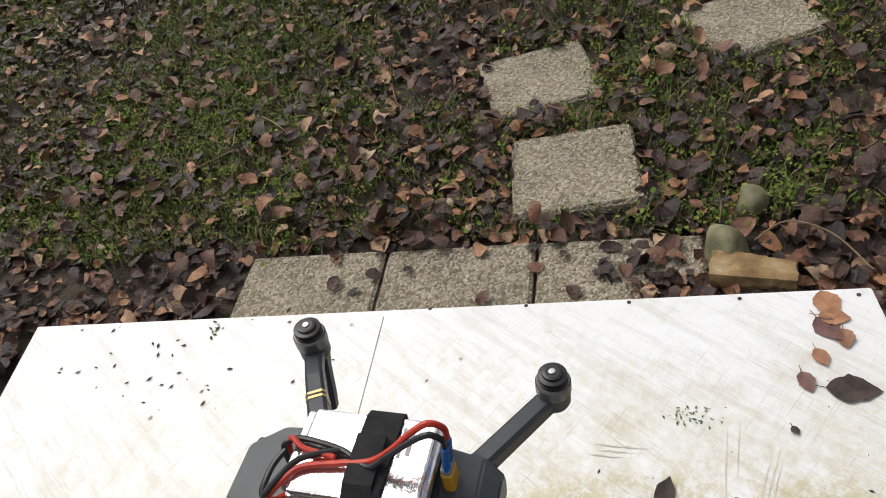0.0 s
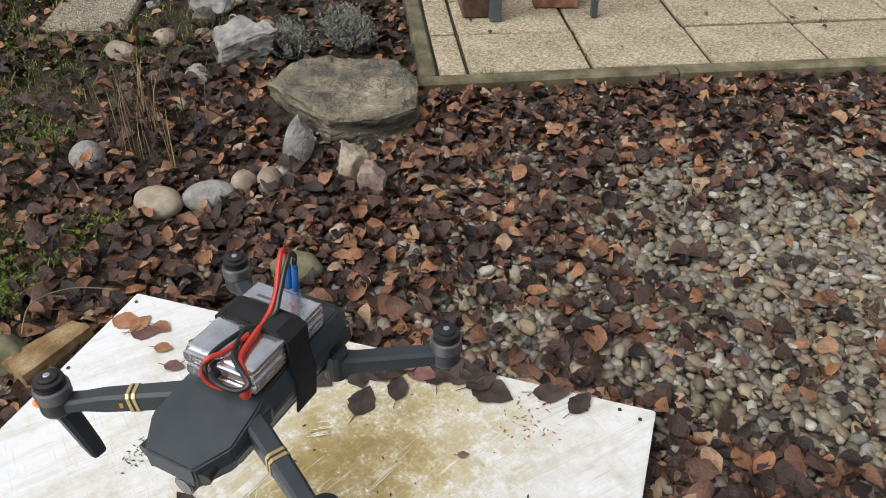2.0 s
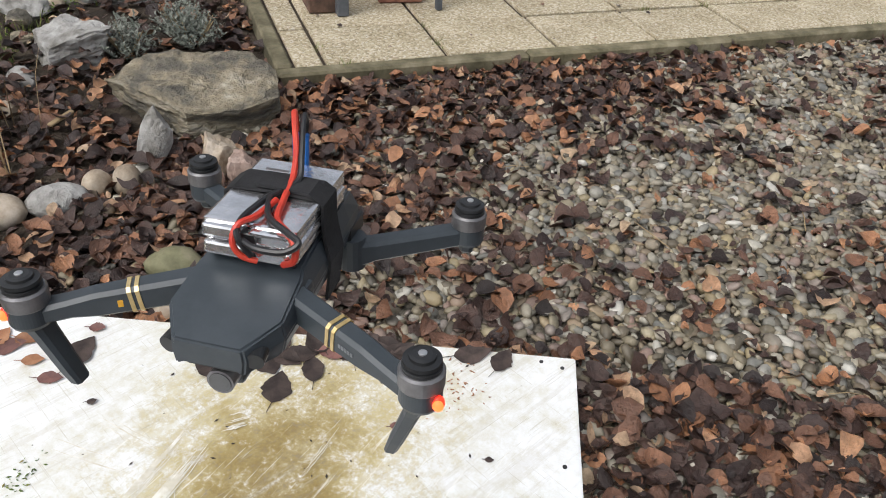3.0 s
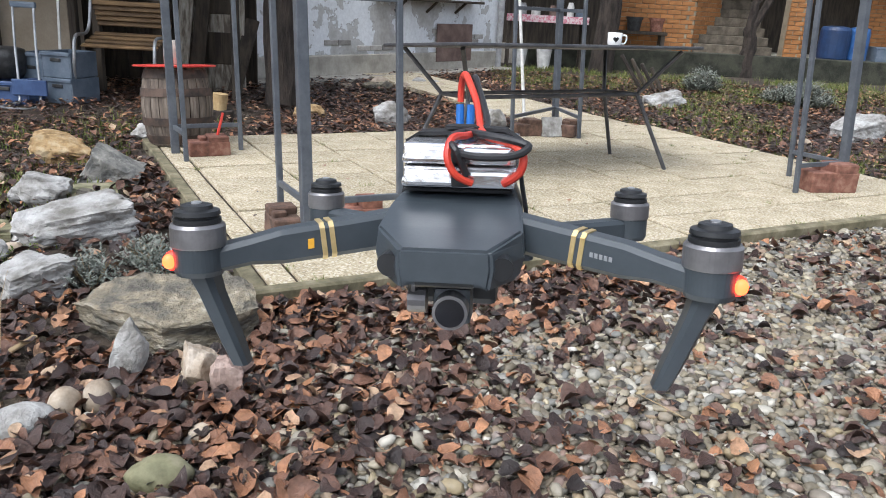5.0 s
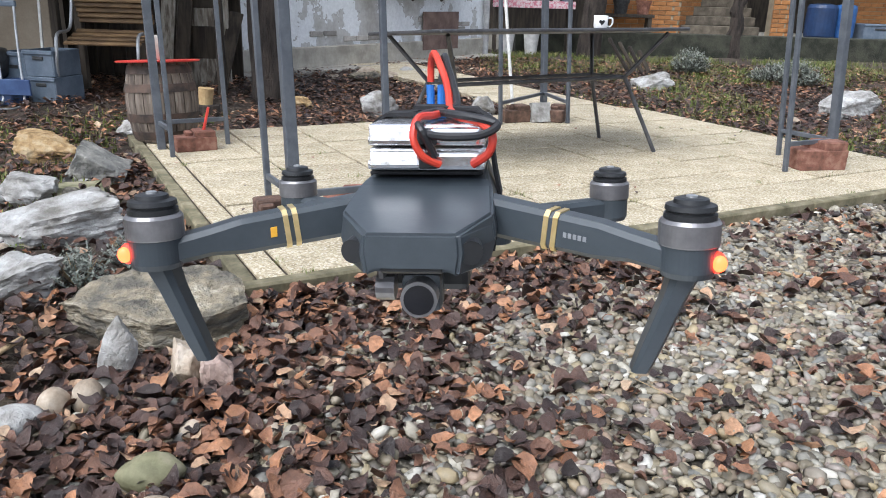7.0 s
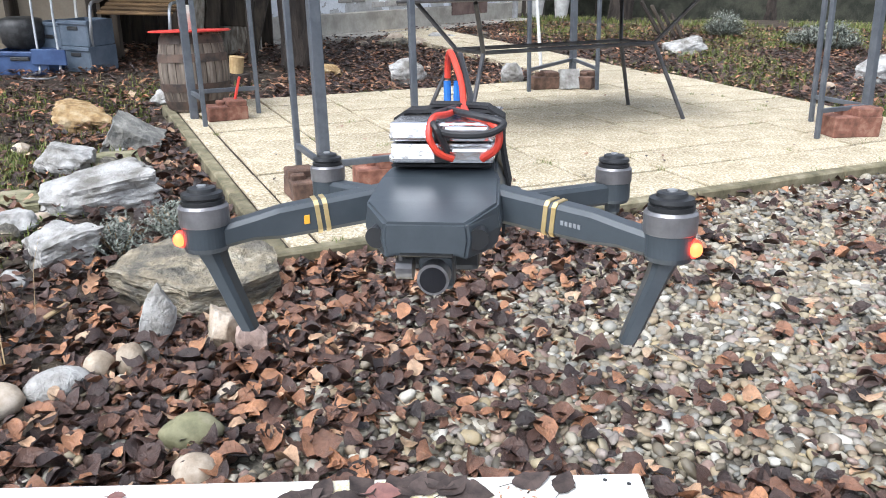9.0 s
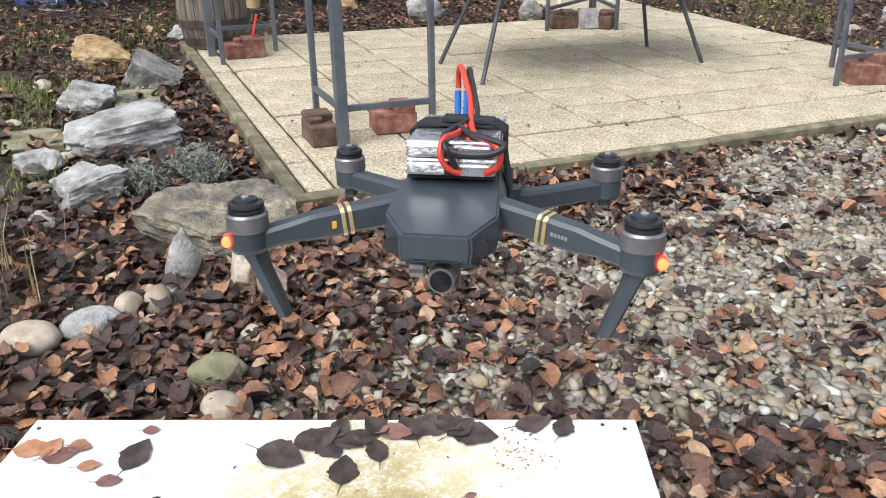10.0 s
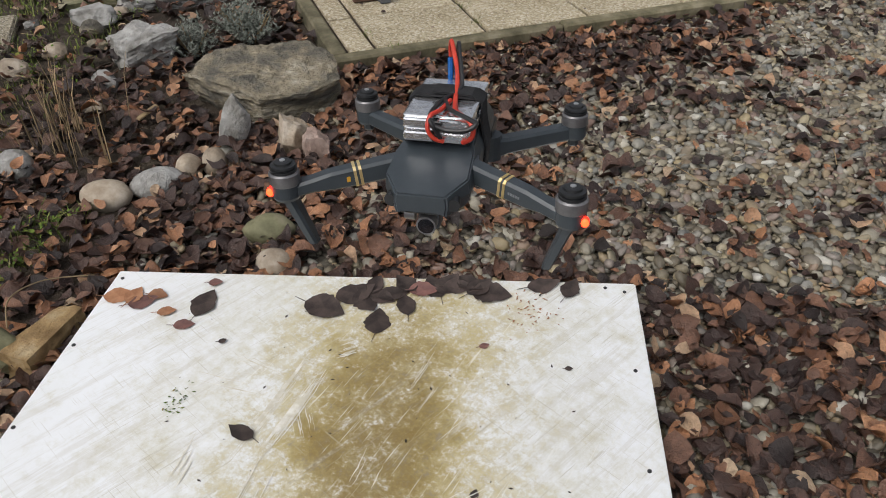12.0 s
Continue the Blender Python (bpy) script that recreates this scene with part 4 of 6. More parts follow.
# ---- stones along the edge of the gravel ----
def slab_boulder(top, foot, seed, material, label):
    """A broken slab of layered rock: a ring of corners round the top, another at the foot, split faces and worn edges."""
    mid = sum((Vector(p) for p in top), Vector()) / len(top)
    bm = bmesh.new()
    rings = [[Vector((x, y, -0.03)) for x, y in foot], [Vector(p).lerp(Vector((q[0], q[1], 0)), 0.5) + (Vector(p) - mid) * 0.02 for p, q in zip(top, foot)], [Vector(p) for p in top]]
    rings.append([p.lerp(mid, 0.1) + Vector((0, 0, 0.007)) for p in rings[-1]])
    rings.append([p.lerp(mid, 0.6) + Vector((0, 0, 0.004)) for p in rings[-1]])
    loft(bm, [[p - Vector((mid.x, mid.y, 0)) for p in r] for r in rings])
    bmesh.ops.triangulate(bm, faces=bm.faces[:])
    bmesh.ops.subdivide_edges(bm, edges=bm.edges[:], cuts=11, use_grid_fill=True)
    off = Vector((seed, seed * 2.3, 0))
    bm.normal_update()
    for v in bm.verts:
        p = v.co
        layer = noise.noise(Vector((p.x * 4, p.y * 4, p.z * 55)) + off) * (1 - abs(v.normal.z))
        v.co = p + v.normal * (0.017 * noise.fractal(p * 7 + off, 1.0, 2.0, 5) + 0.012 * layer + 0.005 * noise.noise(p * 45 + off))
    ob = mesh_ob("boulder", bm, material)
    ob.location = (mid.x, mid.y, 0)
    return tagged(ob, label, "boulder")


slab_boulder([(-0.912, 2.50, 0.115), (-0.845, 2.68, 0.13), (-0.70, 2.735, 0.14), (-0.53, 2.765, 0.15), (-0.42, 2.69, 0.14), (-0.36, 2.565, 0.115), (-0.44, 2.455, 0.11), (-0.585, 2.365, 0.12), (-0.70, 2.42, 0.13), (-0.81, 2.46, 0.125)],
             [(-0.86, 2.53), (-0.82, 2.69), (-0.70, 2.74), (-0.52, 2.77), (-0.43, 2.72), (-0.39, 2.60), (-0.46, 2.50), (-0.59, 2.41), (-0.69, 2.455), (-0.80, 2.49)],
             6, ROCK, "large flat-topped grey-brown boulder beside the patio corner")
stone("upright_stone", (-0.655, 2.238, 0), (0.092, 0.075, 0.25), 8, LIME, "pointed grey-white stone standing upright before the boulder", "stone", 20, (-8, 16), 0.12, cuts=6, blunt=0.66)
stone("cobble", (-0.46, 2.24, 0), (0.16, 0.13, 0.16), 12, COBBLE, "broken tan stone beside the boulder", "stone", 40, (0, 24), 0.15, cuts=9, blunt=0.72, block=True)
stone("cobble", (-0.355, 2.225, 0), (0.105, 0.09, 0.16), 14, PINKSTONE, "pinkish broken stone beside the boulder", "stone", 10, (8, 0), 0.2, cuts=9, blunt=0.78, block=True)
COBBLES = [((-0.893, 1.90), (0.155, 0.12, 0.085), "large pale rounded cobble"), ((-0.776, 1.985), (0.16, 0.11, 0.085), "white rounded cobble"),
           ((-0.714, 2.075), (0.085, 0.075, 0.095), "small tan cobble"), ((-0.648, 2.115), (0.09, 0.08, 0.10), "small ochre cobble"),
           ((-1.231, 1.99), (0.12, 0.11, 0.11), "grey rounded cobble half in grass"), ((-0.312, 1.675), (0.10, 0.09, 0.09), "pale round cobble"),
           ((-0.345, 2.0), (0.07, 0.06, 0.06), "small grey cobble in leaves"), ((-0.16, 2.02), (0.06, 0.05, 0.04), "small grey cobble in leaves")]
for k, (p, s, what) in enumerate(COBBLES):
    stone("cobble", (p[0], p[1], 0), s, 50 + k, LIME if k in (1, 4) else COBBLE, what + " at the edge of the gravel", "stone", k * 37, (0, 0), 0.22, "edge cobbles", True, cuts=3, rough=0.05, detail=3, blunt=0.95)
stone("cobble", (-0.370, 1.807, 0), (0.145, 0.10, 0.085), 63, GREENSTONE, "olive rounded cobble lying in leaves", "stone", 15, (0, 0), 0.08, "edge cobbles", True, cuts=3, rough=0.04, detail=3, blunt=0.95)
stone("sandstone_block", (-0.728, 1.315, 0), (0.22, 0.10, 0.115), 71, OCHRE, "ochre sandstone block beside the white board", "stone", 80, (0, 0), 0.12, cuts=6, blunt=1.0, rough=0.05, block=True)
stone("cobble", (-0.81, 1.265, 0), (0.13, 0.10, 0.13), 72, GREENSTONE, "mossy green stone beside the sandstone block", "stone", 30, (0, 0), 0.2, "", True, cuts=4, rough=0.05, detail=3)
stone("cobble", (-0.982, 1.34, 0), (0.10, 0.09, 0.09), 73, GREENSTONE, "brown rounded stone sunk in leaves", "stone", 0, (0, 0), 0.25, "", True, cuts=4, rough=0.05, detail=3)
stone("limestone_rock", (-1.385, 3.455, 0), (0.56, 0.36, 0.22), 81, LIME, "large white cleft limestone rock beside the patio", "rock", 33, (10, -9), 0.12, rough=0.13, cuts=14, blunt=0.82, block=True)
stone("limestone_rock", (-1.18, 2.82, 0), (0.30, 0.24, 0.18), 82, LIME, "pale grey rock behind the lavender", "rock", 50, (0, -12), 0.12, rough=0.13, cuts=14, blunt=0.82, block=True)
stone("limestone_rock", (-1.80, 3.92, 0), (0.32, 0.28, 0.20), 83, LIME, "weathered grey rock beside the white rock", "rock", 20, (0, 8), 0.15, rough=0.12, cuts=12, blunt=0.8, block=True)
stone("sandstone_rock", (-2.2, 4.86, 0), (0.40, 0.32, 0.21), 84, OCHRE, "yellowish rock in the grass near the barrel", "rock", 25, (0, 10), 0.1, rough=0.12, cuts=12, blunt=0.75, block=True)
stone("grey_rock", (-1.73, 4.43, 0), (0.33, 0.28, 0.24), 91, GREYROCK, "grey pointed rock beside the patio edge", "rock", 20, (6, 28), 0.2, rough=0.08, cuts=5, blunt=0.9, block=True)
stone("flat_stone", (-1.6, 4.06, 0), (0.27, 0.36, 0.10), 86, GREENSTONE, "flat mossy paving stone among the rocks", "stone", 27, (0, 0), 0.2, flat_top=0.55, rough=0.03, cuts=4, blunt=1.0, block=True)
stone("flat_stone", (-1.74, 3.36, 0), (0.30, 0.36, 0.09), 87, GREENSTONE, "mossy flat paving stone beside the white rock", "stone", 28, (0, 0), 0.2, flat_top=0.55, rough=0.03, cuts=4, blunt=1.0, block=True)
stone("grey_rock", (-1.58, 3.12, 0), (0.20, 0.15, 0.11), 88, LIME, "small pale rock among leaves", "rock", 10, (0, 0), 0.2)
rr = random.Random(90)
for k in range(26):
    f = rr.random()
    x, y = -1.25 - 0.75 * f + rr.gauss(0, 0.13), 2.45 + 2.0 * f + rr.gauss(0, 0.2)
    s = rr.uniform(0.05, 0.12)
    stone("cobble", (x, y, 0), (s * 1.3, s, s * 0.8), 100 + k, rr.choice((LIME, COBBLE, COBBLE, ROCK)), "small loose stone among leaves and rocks", "stone", rr.uniform(0, 360), (0, 0), 0.2, "loose stones", False, detail=2, cuts=5)

# moss and grass tufts in the patio joints
def joint_tufts():
    rnd = random.Random(77)
    spots_ = []
    for _ in range(70):
        i, j = rnd.randint(0, NU), rnd.randint(0, NV)
        if rnd.random() < 0.5:
            spots_.append(pat(U0 + i * STEP, rnd.uniform(0.1, PD - 0.1)))
        else:
            spots_.append(pat(rnd.uniform(0.1, PW - 0.1), V0 + j * ROW))
    verts, faces = [], []
    for p in spots_:
        for _ in range(rnd.randint(8, 26)):
            a, h = rnd.uniform(0, 6.283), rnd.uniform(0.008, 0.03)
            b = p + Vector((rnd.gauss(0, 0.018), rnd.gauss(0, 0.018), -0.006))
            d = Vector((math.cos(a), math.sin(a), 0))
            s_ = Vector((-d.y, d.x, 0)) * 0.002
            o = len(verts)
            verts += [tuple(b - s_), tuple(b + s_), tuple(b + d * h * 0.6 + Vector((0, 0, h)))]
            faces.append((o, o + 1, o + 2))
    return stuff("joint_moss", verts, faces, GRASS, "small moss and grass tufts in the patio joints", "moss")


joint_tufts()
# ---- the drone, hovering over the board ----
D_GREY = mat("drone_grey_plastic", [(0.2, (0.036, 0.045, 0.053)), (0.8, (0.047, 0.057, 0.066))], 30, 0.40, bump=0.08, fine=400, depth=0.0006, grain=0.12)
D_DARK = mat("drone_dark_plastic", [(0.2, (0.012, 0.013, 0.014)), (0.8, (0.022, 0.023, 0.025))], 30, 0.4, bump=0.05, fine=300, depth=0.0005)
D_MOTOR = mat("motor_metal", [(0.2, (0.17, 0.165, 0.17)), (0.8, (0.24, 0.235, 0.24))], 30, 0.38, metal=0.6, bump=0)
D_BRIGHT = mat("motor_cap", [(0.2, (0.6, 0.6, 0.6)), (0.8, (0.75, 0.75, 0.75))], 30, 0.3, metal=0.9, bump=0)
FOIL = mat("silver_foil", [(0.2, (0.74, 0.74, 0.76)), (0.7, (0.92, 0.92, 0.94))], 25, 0.2, metal=0.92, bump=0.4, fine=24, depth=0.004, grain=0.1)
STRAP = mat("black_fabric", [(0.2, (0.008, 0.008, 0.009)), (0.8, (0.02, 0.02, 0.022))], 40, 0.9, bump=0.6, fine=500, depth=0.001)
WIRE_R = mat("red_silicone", [(0.2, (0.5, 0.035, 0.02)), (0.8, (0.62, 0.06, 0.03))], 40, 0.45, bump=0)
WIRE_K = mat("black_silicone", [(0.2, (0.012, 0.012, 0.013)), (0.8, (0.022, 0.022, 0.024))], 40, 0.4, bump=0)
WIRE_B = mat("blue_shrink", [(0.2, (0.015, 0.10, 0.36)), (0.8, (0.02, 0.15, 0.48))], 40, 0.45, bump=0)
YELLOW = mat("yellow_plastic", [(0.2, (0.55, 0.28, 0.02)), (0.8, (0.68, 0.36, 0.03))], 40, 0.45, bump=0)
GOLD = mat("gold_tape", [(0.2, (0.55, 0.40, 0.16)), (0.8, (0.72, 0.56, 0.28))], 40, 0.3, metal=0.6, bump=0)
PALE = mat("pale_print", [(0.2, (0.20, 0.21, 0.22)), (0.8, (0.26, 0.27, 0.28))], 40, 0.6, bump=0)
LENS = mat("lens_glass", [(0.2, (0.008, 0.009, 0.012)), (0.8, (0.015, 0.016, 0.02))], 30, 0.06, bump=0, coat=1.0)
LED = glow("red_led", (1.0, 0.014, 0.004), 4.0)
LED_CORE = glow("hot_led_core", (1.0, 0.055, 0.012), 6.0)

drone = thing("quadcopter_drone", "grey folding quadcopter hovering with a silver battery strapped on top", "drone", DRONE_AT)
SECT = [(-0.119, 0.0225, 0.0245, -0.014, -0.001, 0.005), (-0.092, 0.0395, 0.0410, -0.020, 0.001, 0.011), (-0.055, 0.0375, 0.0415, -0.025, 0.003, 0.0185),
        (-0.045, 0.035, 0.0410, -0.026, 0.004, 0.0215), (0.0, 0.032, 0.0395, -0.028, 0.004, 0.023), (0.045, 0.031, 0.038, -0.028, 0.004, 0.023),
        (0.072, 0.028, 0.036, -0.027, 0.003, 0.019), (0.086, 0.018, 0.027, -0.018, 0.0, 0.011)]
LIFT = 0.023


def ring_at(y, wt, wm, zb, zm, zt):
    half = [(wt, zt), (wm * 0.97, zm + 0.004), (wm, zm - 0.004), (wm * 0.93, zm - 0.016), (wm * 0.72, zb)]
    return [(x, y, z) for x, z in half] + [(-x, y, z) for x, z in half[::-1]]


body = loft(bmesh.new(), [ring_at(*s) for s in SECT])
bmesh.ops.bevel(body, geom=[e for e in body.edges if e.calc_face_angle(0) > 0.35], offset=0.0016, segments=2, affect="EDGES")
body_ob = part("body", body, D_GREY, drone, "grey plastic shell with faceted nose")
# tail battery seam, belly and front sensors
part("seam", boxed((0, 0.046, 0.0235), (0.064, 0.0012, 0.0012)), D_DARK, body_ob)
part("belly", boxed((0, -0.01, -0.030), (0.052, 0.13, 0.014), None, 0.004, 2), D_DARK, drone, "dark underside")
for sx in (-1, 1):
    part("sensor", rod(bmesh.new(), (sx * 0.0265, -0.100, -0.004), (sx * 0.0295, -0.1155, -0.005), 0.0072, 0.0062, 20), D_DARK, body_ob, "dark round forward sensor")
    part("side_panel", boxed((sx * 0.036, 0.060, -0.008), (0.004, 0.035, 0.016), None, 0.0018), D_DARK, body_ob)
part("nose_panel", boxed((0, -0.1155, -0.0125), (0.032, 0.005, 0.006), None, 0.0012), D_DARK, body_ob)

FRONT, REAR = (0.1345, -0.108, 0.022), (0.121, 0.108, 0.006)


def arm_section(p, d, w, h, ch):
    """A chamfered upright section at p, square to d."""
    d = Vector(d).normalized()
    s = d.cross(Vector((0, 0, 1))).normalized()
    up = s.cross(d)
    pts = [(-w, -h + ch), (-w, h - ch), (-w + ch, h), (w - ch, h), (w, h - ch), (w, -h + ch), (w - ch, -h), (-w + ch, -h)]
    return [Vector(p) + s * a + up * b for a, b in pts]


for sx in (-1, 1):
    # front arm: broad, drooping to the motor
    a, b, c = Vector((sx * 0.033, -0.060, 0.0275)), Vector((sx * 0.110, -0.098, 0.0185)), Vector((sx * 0.1345, -0.108, 0.0135))
    dr = b - a
    arm = loft(bmesh.new(), [arm_section(a, dr, 0.0088, 0.0105, 0.0028), arm_section(a.lerp(b, 0.8), dr, 0.0078, 0.0095, 0.0026),
                             arm_section(b, dr, 0.0076, 0.0072, 0.0026), arm_section(c, dr, 0.009, 0.0066, 0.0026)])
    arm_ob = part("front_arm", arm, D_GREY, drone, "grey front arm with gold tape bands")
    for f in (0.46, 0.52):
        p = a.lerp(b, f)
        part("tape_band", loft(bmesh.new(), [arm_section(p, dr, 0.0088, 0.0106, 0.0028), arm_section(p + dr.normalized() * 0.0028, dr, 0.0088, 0.0106, 0.0028)]), GOLD, arm_ob, "gold tape band")
    n = Vector((dr.y, -dr.x, 0)).normalized() * (1 if sx > 0 else -1)
    mark = a.lerp(b, 0.67) + n * 0.0083
    rot = Matrix((dr.normalized(), -n, (0, 0, 1))).transposed()
    if sx < 0:
        part("round_mark", boxed(a.lerp(b, 0.62) + n * 0.0084, (0.0035, 0.0006, 0.0055), rot, 0.0002), YELLOW, arm_ob, "small yellow mark")
    else:
        for k in range(5):
            part("print_bar", boxed(mark + dr.normalized() * (k - 2) * 0.0027, (0.0018, 0.0006, 0.0026), rot), PALE, arm_ob, "pale printed bar")
    # rear arm: slimmer, set lower
    a, c = Vector((sx * 0.034, 0.05, -0.003)), Vector((sx * 0.121, 0.108, -0.002))
    dr = c - a
    part("rear_arm", loft(bmesh.new(), [arm_section(a, dr, 0.010, 0.0125, 0.003), arm_section(a.lerp(c, 0.2), dr, 0.0085, 0.0095, 0.003), arm_section(c, dr, 0.0085, 0.0085, 0.003)]), D_GREY, drone, "slim grey rear arm")
    part("hinge", rod(bmesh.new(), (sx * 0.036, 0.052, -0.016), (sx * 0.036, 0.052, 0.012), 0.0115, seg=16), D_GREY, drone)
    part("shoulder", boxed((sx * 0.034, -0.058, 0.026), (0.016, 0.030, 0.020), None, 0.004, 2), D_GREY, drone)
    for (mx, my, mz), front in ((FRONT, True), (REAR, False)):
        x = sx * mx
        low = mz - 0.015 if front else mz - 0.016
        motor = part("motor", lathe(bmesh.new(), [(0.0125, low), (0.0138, low + 0.003), (0.0138, mz + 0.001), (0.0140, mz + 0.0015), (0.0140, mz + 0.010), (0.012, mz + 0.0125)], 40, (x, my, 0)), D_GREY if front else D_GREY, drone, "round grey motor pod", smooth=False)
        part("bell", lathe(bmesh.new(), [(0.0144, mz + 0.0005), (0.0147, mz + 0.0012), (0.0147, mz + 0.0115), (0.0135, mz + 0.0132)], 40, (x, my, 0)), D_MOTOR, motor, "brushed grey motor bell")
        hub = bmesh.new()
        lathe(hub, [(0.0115, mz + 0.0128), (0.0126, mz + 0.0134), (0.0126, mz + 0.0158), (0.0110, mz + 0.0163), (0.0110, mz + 0.0172), (0.0124, mz + 0.0177), (0.0120, mz + 0.0200), (0.0086, mz + 0.0208), (0.0082, mz + 0.0228), (0.006, mz + 0.0235)], 40, (x, my, 0))
        part("propeller_hub", hub, D_DARK, motor, "black stepped propeller hub")
        part("cap", lathe(bmesh.new(), [(0.0028, mz + 0.0232), (0.0028, mz + 0.0243), (0.002, mz + 0.0246)], 12, (x, my, 0)), D_BRIGHT, motor, "bright metal shaft cap")
    # landing leg under the front motor
    top, foot = Vector((sx * 0.1345, -0.106, 0.010)), Vector((sx * 0.1155, -0.101, -0.046))
    dl = foot - top
    leg = bmesh.new()
    rings = []
    for f, w, dpt in ((0, 0.0075, 0.010), (0.25, 0.0058, 0.0085), (0.8, 0.0052, 0.0075), (1.0, 0.0045, 0.0065)):
        p = top + dl * f
        rings.append([p + Vector((w * qx, dpt * qy, 0)) for qx, qy in ((-1, -0.6), (-0.6, -1), (0.6, -1), (1, -0.6), (1, 0.6), (0.6, 1), (-0.6, 1), (-1, 0.6))])
    part("landing_leg", loft(leg, rings), D_GREY, drone, "slanted grey landing leg")
    led = bmesh.new()
    bmesh.ops.create_uvsphere(led, u_segments=12, v_segments=8, radius=0.0048, matrix=Matrix.Translation((sx * 0.1465, -0.1145, 0.0150)) @ Matrix.Diagonal((1, 0.8, 1.15, 1)))
    lamp = part("lamp", led, LED, drone, "glowing red navigation light", smooth=True)
    core = bmesh.new()
    bmesh.ops.create_uvsphere(core, u_segments=12, v_segments=8, radius=0.0036, matrix=Matrix.Translation((sx * 0.1475, -0.1172, 0.0150)) @ Matrix.Diagonal((1, 0.8, 1.15, 1)))
    part("lamp_core", core, LED_CORE, lamp, "bright orange core", smooth=True)
    part("foot", boxed((sx * 0.121, 0.108, -0.015), (0.012, 0.012, 0.012), None, 0.003), D_GREY, drone)

# gimbal camera under the nose
gimbal = part("gimbal", boxed((0, -0.090, -0.031), (0.030, 0.022, 0.012), None, 0.003, 2), D_DARK, drone, "dark gimbal mount")
br = bmesh.new()
box(br, (-0.019, -0.106, -0.040), (0.005, 0.008, 0.020), None, 0.0015)
box(br, (-0.010, -0.107, -0.030), (0.020, 0.008, 0.005), None, 0.0015)
rod(br, (-0.022, -0.106, -0.045), (-0.012, -0.106, -0.045), 0.007, seg=14)
part("bracket", br, D_MOTOR, gimbal, "grey metal gimbal bracket")
cam_body = boxed((0.003, -0.108, -0.045), (0.021, 0.018, 0.021), None, 0.004, 2)
part("camera_body", cam_body, D_GREY, gimbal)
lens_ring = bmesh.new()
rod(lens_ring, (0.003, -0.112, -0.045), (0.003, -0.128, -0.045), 0.0094, seg=28)
part("lens_ring", lens_ring, D_MOTOR, gimbal, "grey lens ring")
part("lens", rod(bmesh.new(), (0.003, -0.126, -0.045), (0.003, -0.1286, -0.045), 0.0077, seg=28), LENS, gimbal, "dark glass lens")

# battery stack: four foil cells with folded fronts
CELL_H, B_Z = 0.0067, 0.0245
battery = part("battery_pack", boxed((0.0, -0.004, B_Z + 0.0005), (0.064, 0.094, 0.002), None, 0.0005), STRAP, drone, "stack of four silver foil battery cells")
for k in range(4):
    z = B_Z + 0.0015 + CELL_H * (k + 0.5)
    part("cell", boxed((0.001 * (k % 2), -0.004 + 0.0012 * (k % 3), z), (0.067, 0.094 - 0.001 * (k % 2), CELL_H - 0.0009), None, 0.0021, 2), FOIL, battery, "silver foil battery cell")
    if k % 2 == 0:
        for sx in (-1, 1):
            part("fold", boxed((sx * 0.0165, -0.0535, z + CELL_H * 0.5), (0.029, 0.007, CELL_H * 1.45), Matrix.Rotation(radians(6 * sx), 3, "X"), 0.0022, 2), FOIL, battery, "folded silver foil end")
        part("tab", boxed((0.002, -0.0545, z + CELL_H * 0.4), (0.011, 0.006, CELL_H * 1.2), None, 0.001), D_DARK, battery, "black taped terminal")
part("print_bar", boxed((-0.012, 0.026, B_Z + 0.0015 + CELL_H * 4 - 0.0004), (0.018, 0.003, 0.0006)), D_MOTOR, battery)
part("print_bar", boxed((-0.012, 0.020, B_Z + 0.0015 + CELL_H * 4 - 0.0004), (0.024, 0.002, 0.0006)), D_MOTOR, battery)
B_TOP = B_Z + 0.0015 + CELL_H * 4


def band(points, y0, width, thick):
    """A fabric strap along points (x, z), across the drone at y0."""
    bm = bmesh.new()
    rings = []
    for i, (x, z) in enumerate(points):
        q, p = points[max(i - 1, 0)], points[min(i + 1, len(points) - 1)]
        d = Vector((p[0] - q[0], 0, p[1] - q[1])).normalized()
        n = Vector((d.z, 0, -d.x)) * thick
        c = Vector((x, y0, z))
        h = Vector((0, width / 2, 0))
        rings.append([c - h, c + h, c + h + n, c - h + n])
    return loft(bm, rings)


part("strap", band([(0.036, -0.030), (0.0398, 0.004), (0.0362, 0.022), (0.0352, 0.03), (0.0352, B_TOP - 0.003), (0.029, B_TOP + 0.0005), (0, B_TOP + 0.0015), (-0.029, B_TOP + 0.0005),
                    (-0.0352, B_TOP - 0.003), (-0.0352, 0.03), (-0.0362, 0.022), (-0.0398, 0.004), (-0.036, -0.030)], 0.003, 0.027, 0.0022), STRAP, drone, "black fabric strap round battery and body")
part("strap_flap", band([(0.032, B_TOP - 0.002), (0.026, B_TOP + 0.0035), (0.004, B_TOP + 0.0048), (-0.012, B_TOP + 0.005)], 0.0, 0.021, 0.002), STRAP, drone, "loose black strap end")

